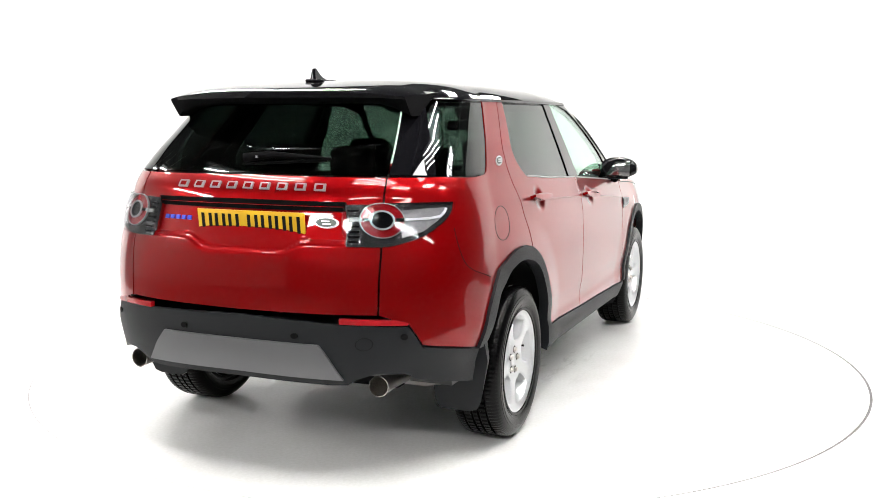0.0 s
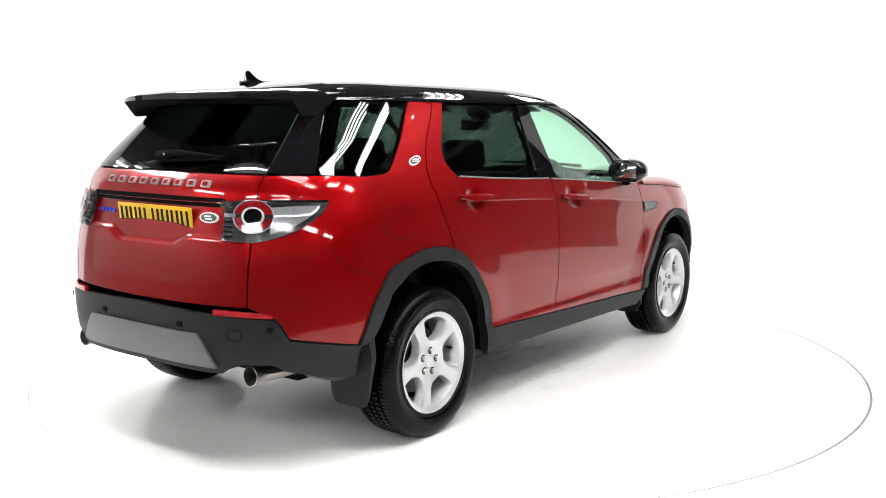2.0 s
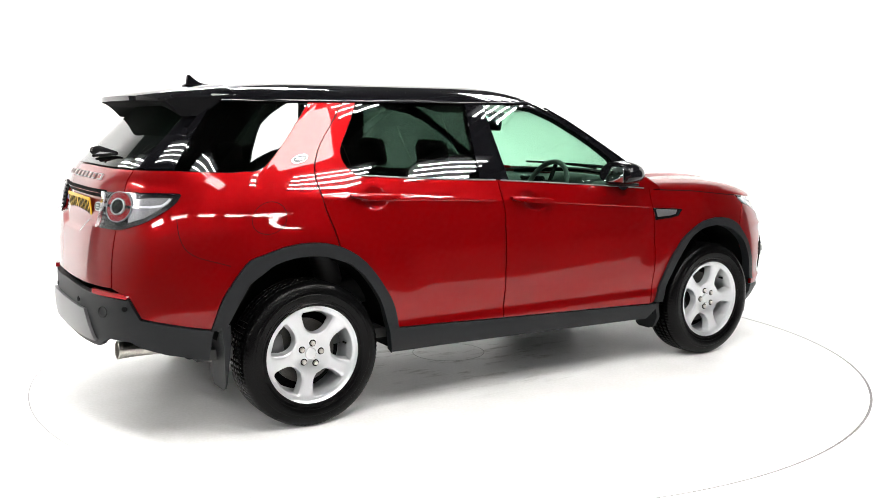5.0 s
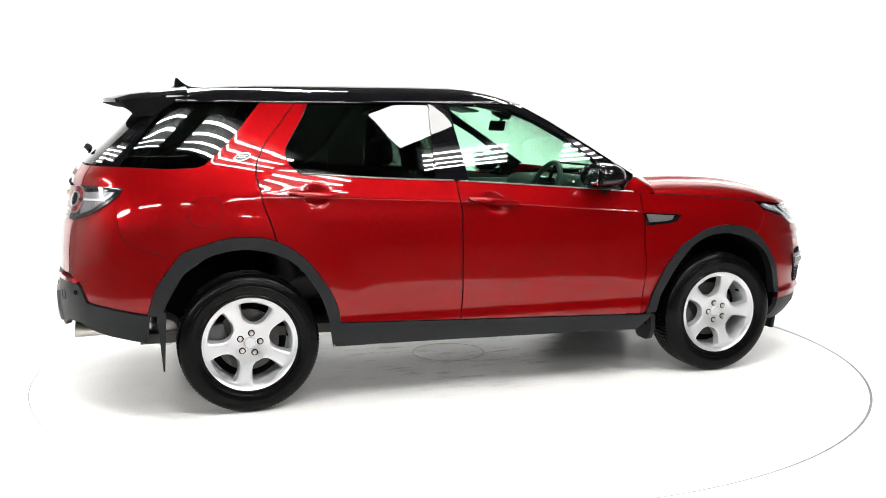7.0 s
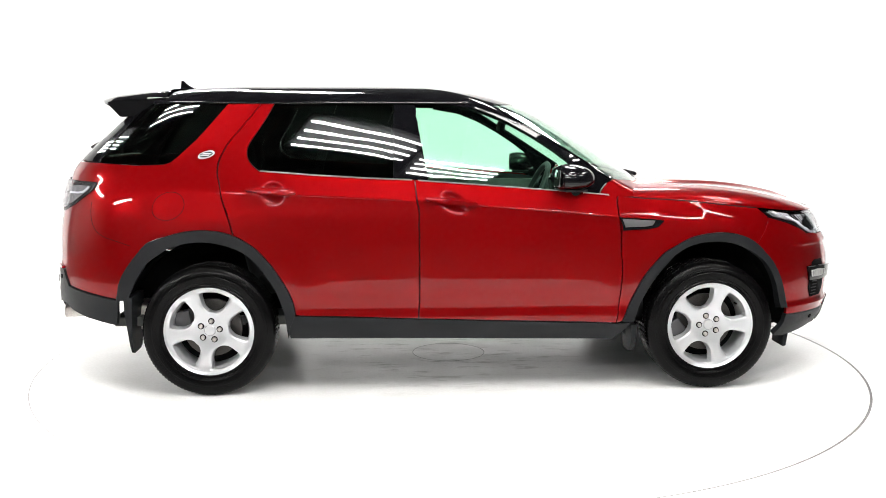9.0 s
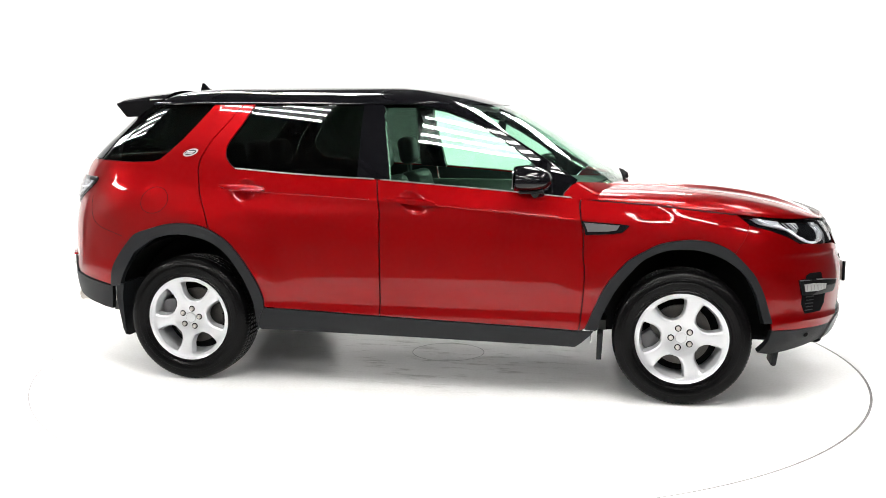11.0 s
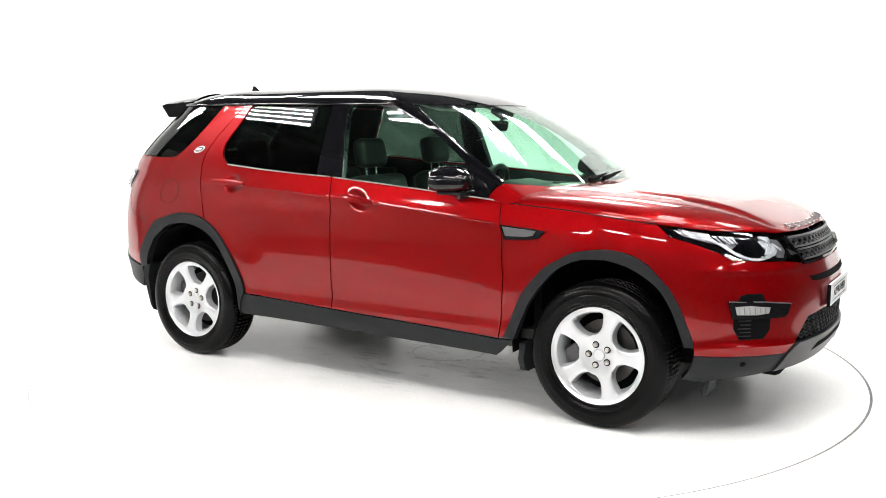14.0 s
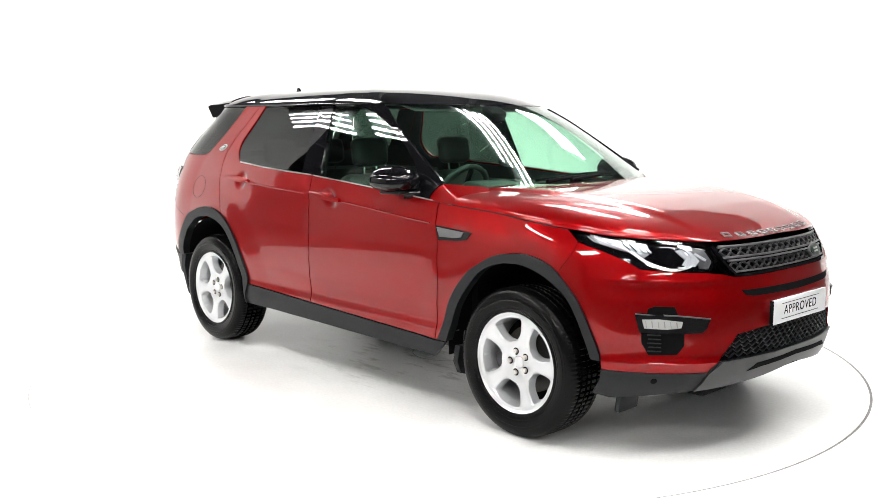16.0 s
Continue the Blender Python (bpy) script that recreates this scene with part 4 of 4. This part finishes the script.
        for v in bm.verts:
            q = v.co.copy()
            k = (abs(q.x) ** 2.5 + abs(q.y) ** 2.5 + abs(q.z) ** 2.5) ** (-1 / 2.5)
            q *= k
            q.x = max(q.x, -.60)
            v.co = Vector((q.x * .125, q.y * .118 * (1 - .10 * q.x), q.z * (.082 if q.z > 0 else .056) * (1 - .12 * max(q.x, 0)) * (1 - .10 * max(-q.y * -sg, 0))))
        bmesh.ops.transform(bm, matrix=pose(.565, sg * .962, 1.172, 0, 0, sg * -10), verts=bm.verts)
        mr = part("door_mirror", bm, BLACK, car, "black gloss door mirror", 50)
        part("mirror_glass", box((.006, .150, .088), (.4885, sg * .970, 1.180), .002, (0, 4, sg * -4)), CHROME, mr, "mirror glass")
        part("mirror_lip", box((.13, .15, .016), (.575, sg * .945, 1.117), .007, (0, 0, sg * -10), 3), PLASTIC, mr)
        v, f = tube([(.60, sg * .93, 1.112), (.635, sg * .88, 1.108), (.66, sg * .83, 1.115)], [.030, .026, .032], 12)
        link_mesh("mirror_arm", v, f, BLACK, mr)
        # front wiper
        w0 = Vector((1.075, sg * .1 - .25, 1.168))
        v, f = tube([w0, w0 + Vector((-.02, .2, .012)), w0 + Vector((-.075, .52, .018))], [.012, .008, .006], 8)
        wp = link_mesh("windscreen_wiper", v, f, DARK, car, "black windscreen wiper")
        v, f = tube([w0 + Vector((-.06, -.02, .004)), w0 + Vector((-.085, .3, .02)), w0 + Vector((-.13, .62, .022))], .007, 6)
        link_mesh("wiper_blade", v, f, DARK, wp)
        for s0, z0 in ((.186, .622), (.484, .633)):
            panel("parking_sensor", round_path(s0, z0, .012, 12), DARK, car, "", sides=sd, lift=.0185, thick=.004, gap=0)
        panel("parking_sensor", round_path(2.45, .37, .011, 12), DARK, car, "", sides=sd, lift=.004, thick=.004, gap=0)
    band("tow_cover_gap", round_path(.379, .603, .025, 28), .002, INK, car, lift=.017, thick=.002, closed=True)
    # rear wiper, lettering bars, plates, badges
    v, f = tube([Vector(skin(-.045, 1.305, True, .03)), Vector(skin(.06, 1.312, True, .04)), Vector(skin(.262, 1.314, True, .02))], [.020, .015, .005], 10)
    rw = link_mesh("rear_wiper", v, f, DARK, car, "black rear wiper arm", 60)
    v, f = tube([Vector(skin(-.05, 1.292, True, .012)), Vector(skin(.25, 1.312, True, .012))], .007, 6)
    link_mesh("wiper_blade", v, f, DARK, rw)
    part("wiper_nut", box((.012, .012, .012), skin(.015, 1.297, True, .05), .003), CHROME, rw)
    for k in range(9):
        s0 = -.262 + .0615 * k
        band("letter_bar", [(s0, 1.2135), (s0 + .034, 1.2135)], .026, LETTERDARK, car, "silver letter bar", lift=.008, thick=.008)
        band("letter_slot", [(s0 + .0065, 1.2135), (s0 + .0275, 1.2135)], .0155, RED, car, lift=.0087, thick=.006)
    for k in range(5):
        s0 = -.296 + .0215 * k
        band("letter_bar", [(s0, 1.071), (s0 + .014, 1.071)], .017, BLUE, car, "blue letter bar", lift=.006, thick=.006)
    rp = part("rear_plate", box((.006, .52, .111), (-2.236, -.026, 1.059), .002, (0, -6, 0)), YELLOW, car, "yellow rear number plate with dark bars")
    ys = [.215, .148, .081, -.012, -.079, -.146, -.213]
    for k, yy in enumerate(ys):
        for q in (-1, 1):
            part("plate_bar", box((.004, .015, .078), (-2.2385, -.026 + yy + q * .018, 1.059), 0, (0, -6, 0)), INK, rp, smooth=0)
    part("plate_bar", box((.004, .09, .004), (-2.2385, -.088, 1.0085), 0, (0, -6, 0)), INK, rp, smooth=0)
    ob = panel("rear_badge", [(unflat(flat(.262) + .038 * math.cos(radians(a))), 1.075 + .022 * math.sin(radians(a))) for a in range(0, 360, 12)], LETTER, car, "oval silver badge with a green field", lift=.008, thick=.008, gap=0, du=.03, dz=.03)
    panel("badge_field", [(unflat(flat(.262) + .032 * math.cos(radians(a))), 1.075 + .017 * math.sin(radians(a))) for a in range(0, 360, 12)], GREEN, ob, lift=.0105, thick=.004, gap=0, du=.03, dz=.03)
    band("badge_bar", [(.248, 1.080), (.272, 1.080)], .0055, LETTER, ob, lift=.0125, thick=.003)
    band("badge_bar", [(.252, 1.069), (.276, 1.069)], .0055, LETTER, ob, lift=.0125, thick=.003)
    # front plate
    fp = part("front_plate", box((.012, .52, .111), (2.296, 0, .642), .003), PLATEWHITE, car, "white front plate with a dark word")
    cu = bpy.data.curves.new("plate_word", "FONT")
    cu.body, cu.size, cu.align_x, cu.align_y, cu.extrude, cu.space_character = "APPROVED", .058, "CENTER", "CENTER", .0006, 1.15
    tmp = bpy.data.objects.new("tmp", cu)
    scene.collection.objects.link(tmp)
    me = bpy.data.meshes.new_from_object(tmp.evaluated_get(bpy.context.evaluated_depsgraph_get()))
    bpy.data.objects.remove(tmp)
    me.materials.clear()
    me.materials.append(INK)
    wd = new("plate_word", me)
    wd.parent = fp
    wd.matrix_basis = Matrix.Translation((2.3025, 0, .642)) @ Euler((radians(90), 0, radians(90))).to_matrix().to_4x4()
    for zz in (.676, .607):
        part("plate_line", box((.002, .36, .0025), (2.3022, 0, zz)), INK, fp, smooth=0)
    part("plate_clip", box((.016, .008, .111), (2.296, -.263, .642), .002), DARK, fp)
    # grille
    gr = panel("grille", [(3, .815), (2.764, .814), (2.707, .815), (2.677, .871), (2.655, .95), (2.76, .957), (3, .962)], DARK, car, "dark silver twin-bar honeycomb grille", sides="C", lift=-.03, thick=.02, gap=.001)
    band("grille_frame", [(2.66, .948), (2.68, .875), (2.712, .82), (2.77, .818), (3, .82), (3.23, .818), (3.288, .82), (3.32, .875), (3.34, .948)], .012, BLACK, gr, lift=.0, thick=.03)
    for z0, zt, sa in ((.92, .943, 2.682), (.858, .884, 2.70)):
        for z in (z0 - .022, zt):
            band("grille_rail", [(sa + (6 - 2 * sa) * k / 24, z) for k in range(25)], .008, SILVER, gr, "satin silver rail", lift=-.004, thick=.012)
        n = 48
        for ph in (0, math.pi):
            band("grille_mesh", [(sa + (6 - 2 * sa) * k / n, (z0 - .022 + zt) / 2 + .017 * math.sin(k * math.pi / 3 + ph)) for k in range(n + 1)], .0055, GRILLE, gr, lift=-.008, thick=.012)
    ob = panel("nose_badge", [(unflat(flat(3.19) + .058 * math.cos(radians(a))), .868 + .028 * math.sin(radians(a))) for a in range(0, 360, 12)], SILVER, gr, "oval silver nose badge", lift=.008, thick=.01, gap=0)
    panel("badge_field", [(unflat(flat(3.19) + .049 * math.cos(radians(a))), .868 + .021 * math.sin(radians(a))) for a in range(0, 360, 12)], GREEN, ob, lift=.0105, thick=.004, gap=0)
    for z in (.875, .862):
        band("badge_bar", [(3.172, z), (3.206, z)], .007, LETTER, ob, lift=.0125, thick=.003)
    for k in range(9):
        q = -4 + k
        s1 = 3 + q * .0655 / 1.02
        nose = bonnet_point(s1, .9685, .958)
        tilt = (bonnet_point(s1, .9685, .948) - bonnet_point(s1, .9685, .968)).normalized()
        along = (bonnet_point(s1 + .01, .9685, .958) - bonnet_point(s1 - .01, .9685, .958)).normalized()
        out = along.cross(tilt).normalized()
        if out.x < 0:
            out = -out
        bar = bmesh.new()
        for du, dv, w, h in ((0, .018, .046, .006), (0, -.018, .046, .006), (-.020, 0, .006, .035), (.020, 0, .006, .035)):
            bit = box((w, h, .006), (du, dv, .005))
            me = bpy.data.meshes.new("bit")
            bit.to_mesh(me)
            bit.free()
            bar.from_mesh(me)
            bpy.data.meshes.remove(me)
        m = Matrix((along, tilt, out)).transposed().to_4x4()
        bmesh.ops.transform(bar, matrix=Matrix.Translation(nose) @ m, verts=bar.verts)
        part("letter_bar", bar, LETTERDARK, car, "silver letter bar", 0)
    # slot and lower grille
    panel("bumper_slot", [(3, .752), (2.74, .755), (2.718, .757), (2.73, .735), (2.76, .727), (3, .722)], DARK, car, "black slot in the bumper", sides="C", lift=.0015, thick=.01, gap=0)
    lg = panel("lower_grille", [(3, .462), (2.63, .458), (2.695, .566), (2.80, .581), (3, .583)], DARK, car, "black honeycomb lower grille", sides="C", lift=-.015, thick=.01, gap=0)
    for k in range(6):
        z = .474 + .019 * k
        a = 2.645 + .012 * k
        n = 80
        band("grille_mesh", [(a + (6 - 2 * a) * j / n, z + .0085 * math.sin(j * math.pi / 2 + k * math.pi)) for j in range(n + 1)], .005, PLASTIC, lg, lift=-.006, thick=.01)
    panel("skid_plate", [(3, .378), (2.709, .340), (2.58, .320), (2.605, .40), (2.64, .452), (2.80, .456), (3, .458)], FRONTSKID, car, "dull grey front skid plate", sides="C", lift=.008, thick=.01, gap=0)
    panel("skid_slot", [(3, .415), (2.80, .405), (2.74, .395), (2.78, .425), (3, .437)], DARK, car, "black slot in the skid plate", sides="C", lift=.010, thick=.006, gap=0)


small_fittings()


def roof_fittings():
    es = [-1, -.995, -.98, -.95, -.92, -.88, -.84, -.8] + [-.75 + .125 * k for k in range(13)] + [.8, .84, .88, .92, .95, .98, .995, 1]
    verts, faces = [], []
    for e in es:
        g = abs(e)
        back = -2.055 + .115 * g ** 3
        k = max(0, (g - .68) / .32) ** 2
        drop = .058 * k
        verts += [(-1.62, .605 * e, 1.664 - .060 * g ** 6), (-1.76, .602 * e, 1.649 - .055 * g ** 6), (-1.90, .600 * e, 1.630 - .040 * g ** 6), (back + .025, .597 * e, 1.612 - .026 * g ** 4), (back, .594 * e, 1.602 - .022 * g ** 4), (back + .003, .594 * e, 1.578 - .008 * g ** 4), (back + .06, .594 * e, 1.560 - drop), (-1.87 + .01 * k, .597 * e, 1.555 - drop * .95), (-1.78 + .03 * k, .60 * e, 1.552 - drop * .8)]
    m = 9
    under = []
    for i in range(len(es) - 1):
        quads = [(i * m + j, i * m + (j + 1) % m, (i + 1) * m + (j + 1) % m, (i + 1) * m + j) for j in range(m)]
        faces += quads[:5] + quads[8:]
        under += quads[5:8]
    under += [tuple(range(m)), tuple((len(es) - 1) * m + j for j in reversed(range(m)))]
    sp = link_mesh("roof_spoiler", verts, faces, BLACK, car, "black gloss roof spoiler", 45)
    # underside and end caps coloured matt dark in place of shade on the gloss
    link_mesh("spoiler_underside", verts, under, DARK, sp, "underside and end caps, matt black to keep them in shade", 45)
    prof = [(-1.672, 1.655), (-1.668, 1.69), (-1.662, 1.720), (-1.648, 1.722), (-1.632, 1.705), (-1.605, 1.685), (-1.55, 1.668), (-1.50, 1.655)]
    verts, faces = [], []
    for y, k in ((-.018, 0), (-.004, 1), (.004, 1), (.018, 0)):
        for x, z in prof:
            yy = y * (1.0 - .55 * (z - 1.655) / .067) if not k else y * .8
            verts.append((x + (.004 if not k else 0), yy, z if k else 1.655 + (z - 1.655) * .93))
    m = len(prof)
    for i in range(3):
        faces += [(i * m + j, i * m + j + 1, (i + 1) * m + j + 1, (i + 1) * m + j) for j in range(m - 1)]
    faces += [tuple(range(m)), tuple(3 * m + j for j in reversed(range(m)))]
    fin = link_mesh("aerial_fin", verts, faces, BLACK, car, "black shark-fin aerial", 40)
    part("fin_base", box((.2, .07, .015), (-1.585, 0, 1.665), .009, None, 3), BLACK, fin)


roof_fittings()


def seat(x, y, wide, back_top, rest_w):
    st = new("seat")
    st.parent = car
    part("cushion", box((.50, wide, .16), (x + .22, y, .60), .05, (0, -6, 0), 3), LEATHER, st, "black leather cushion", 60)
    part("backrest", box((.15, wide, back_top - .58), (x - .06, y, .58 + (back_top - .58) / 2), .055, (0, -14, 0), 3), LEATHER, st, "black leather backrest", 60)
    for k in ([0] if wide < .7 else [-.42, 0, .42]):
        part("headrest", box((.10, rest_w, .18), (x - .165, y + k, back_top + .125), .045, (0, -10, 0), 3), LEATHER, st, "black leather headrest", 60)
        for q in (-.05, .05):
            v, f = tube([(x - .155, y + k + q, back_top - .04), (x - .165, y + k + q, back_top + .07)], .006, 6)
            link_mesh("headrest_post", v, f, CHROME, st)
    return st


def cabin():
    part("cabin_floor", box((2.9, 1.58, .05), (-.45, 0, .39)), CABIN, car, "grey cabin floor")
    for sg in (-1, 1):
        part("door_card", box((1.75, .05, .66), (.03, sg * .835, .74), .015), CABIN, car, "grey door trim")
        part("tail_trim", box((.85, .06, .26), (-1.38, sg * .76, 1.0), .015), CABIN, car)
    part("load_cover", box((.55, 1.40, .03), (-1.62, 0, 1.10), .01), CABIN, car, "grey load cover")
    part("tail_trim", box((.05, 1.0, .5), (-2.1, 0, .95), .015), CABIN, car)
    seat(-.20, -.37, .50, 1.16, .26)
    seat(-.20, .37, .50, 1.16, .26)
    seat(-1.12, 0, 1.26, 1.14, .24)
    dash = part("dashboard", box((.42, 1.52, .30), (.86, 0, .96), .07, None, 4), LEATHER, car, "dark grey dashboard", 60)
    part("instrument_hood", box((.22, .36, .12), (.72, -.37, 1.09), .045, (0, 8, 0), 4), LEATHER, dash)
    part("centre_screen", box((.03, .24, .14), (.655, 0, 1.05), .008, (0, -12, 0)), BLACK, dash)
    part("centre_console", box((.75, .22, .3), (.3, 0, .55), .03), CABIN, car)
    sw = new("steering_wheel")
    sw.parent = car
    sw.matrix_basis = pose(.46, -.375, 1.06, 0, -65, 0)
    v, f = tube([(.185 * math.cos(2 * math.pi * k / 40), .185 * math.sin(2 * math.pi * k / 40), 0) for k in range(41)], .016, 10)
    link_mesh("wheel_rim", v, f, LEATHER, sw, "black leather steering wheel rim")
    part("wheel_boss", box((.13, .15, .05), (0, 0, -.02), .02, None, 3), DARK, sw)
    for a in (0, 180, 270):
        part("wheel_spoke", box((.12, .03, .015), (.115 * math.cos(radians(a + 90)), .115 * math.sin(radians(a + 90)), -.01), .004, (0, 0, a + 90)), SILVER if a != 270 else DARK, sw)
    v, f = tube([(0, 0, -.02), (0, 0, -.3)], .03, 12)
    link_mesh("column", v, f, DARK, sw)
    rm = part("inner_mirror", box((.03, .23, .065), (.31, .02, 1.45), .012, (0, 12, 0), 3), DARK, car, "black inner mirror")
    v, f = tube([(.32, .02, 1.47), (.38, .02, 1.525)], .009, 8)
    link_mesh("mirror_stalk", v, f, DARK, rm)
    part("sensor_box", box((.10, .13, .05), (.34, .02, 1.528), .015, (0, 28, 0)), DARK, rm)
    part("headlining", box((1.75, 1.2, .015), (-.85, 0, 1.60), .005), LINING, car, "pale grey headlining")
    for sg in (-1, 1):
        part("sun_visor", box((.16, .36, .015), (.16, sg * .34, 1.56), .006, (0, 14, 0)), LINING, car, "pale sun visor")


cabin()

# ---- lamps over the car ----


def light_bank(at, turn, tubes=4, long=1.4, thick=.02):
    pitch = .13 + 1.6 * (thick - .015)
    lb = tagged(new("light_bank"), "ceiling bank of white fluorescent tubes, some added as fill", "light", "ring of light banks")
    part("tray", box((long + .1, pitch * tubes + .06, .05), (0, 0, .05 + thick), .008), WAREHOUSE, lb, "dark steel tray")
    for k in range(tubes):
        v, f = tube([(-long / 2, pitch * (k - (tubes - 1) / 2), 0), (long / 2, pitch * (k - (tubes - 1) / 2), 0)], thick, 10)
        link_mesh("lamp_tube", v, f, GLOW, lb, "glowing tube")
    for q in (-.35, .35):
        v, f = tube([(q, 0, .1), (q, 0, 4.66 - at[2])], .006, 6)
        link_mesh("hanger", v, f, STEEL, lb)
    lb.matrix_basis = pose(*at, 0, 0, turn)
    return lb


# the (-6.4, -3.4) bank and the y -6.9 row are unseen, added as fill
BANKS = [(-.5, -3.1, -27, 1.3, .015), (.6, -3.85, -15, 1.0, .015), (2.1, -3.0, 34, .9, .015), (3.5, -2.3, 30, .9, .015), (2.8, -.9, -72, 1.1, .015), (1.25, -1.6, 63, 1.0, .015), (-2.4, -1.75, -42, 1.35, .015), (-4.1, -.2, -62, 1.2, .015),
         (-4.95, 1.2, -63, 1.3, .015), (1.0, 1.25, -64, 1.5, .015), (1.9, 2.95, -53, 1.4, .015), (-1.3, 1.7, -45, 1.4, .015), (-2.5, 3.0, -45, 1.4, .015), (-6.4, -3.4, 90, 2.0, .026),
         (-4.8, -6.9, 0, 2.0, .030), (-1.6, -6.9, 0, 2.0, .012), (1.6, -6.9, 0, 2.0, .012), (4.8, -6.9, 0, 2.0, .012)]
for bx, by, turn, long, thick in BANKS:
    light_bank((bx, by, 3.5), turn, 4, long, thick)


def soft_panel(at, turn, long, wide):
    sp = tagged(new("ceiling_lamp"), "hanging flat lamp with a white diffuser", "light")
    part("tray", box((long + .06, wide + .06, .08), (0, 0, .06), .01), WAREHOUSE, sp, "dark steel tray")
    part("diffuser", box((long, wide, .02), (0, 0, .008), .004), DIFFUSER, sp, "glowing white diffuser")
    for q in (-.35, .35):
        v, f = tube([(q, 0, .1), (q, 0, 4.66 - at[2])], .006, 6)
        link_mesh("hanger", v, f, STEEL, sp)
    sp.matrix_basis = pose(*at, 0, 0, turn)
    return sp


soft_panel((1.1, -2.5, 3.5), -36, .85, .55)


def motions():
    """The table turns the car past the standing camera."""
    turn = [(0, .05), (1, .1), (2, 0), (3, -.03), (4, .05), (5.2, -.05), (6.5, -.2), (7.5, -.15), (9, -.08), (10.2, .1), (11.5, .27), (12.5, .33), (13.5, .28), (14.2, .15), (15, .02), (16, -.32)]
    rows, plate = [], []
    for t, extra in turn:
        a = 67.778 - 7.0949 * t + extra
        rows.append((t, pose(0, 0, 0, 0, 0, a) @ pose(.022, .008, 0)))
        plate.append((t, pose(0, 0, 0, 0, 0, a)))
    walk(car, rows)
    walk(turntable, plate)


motions()
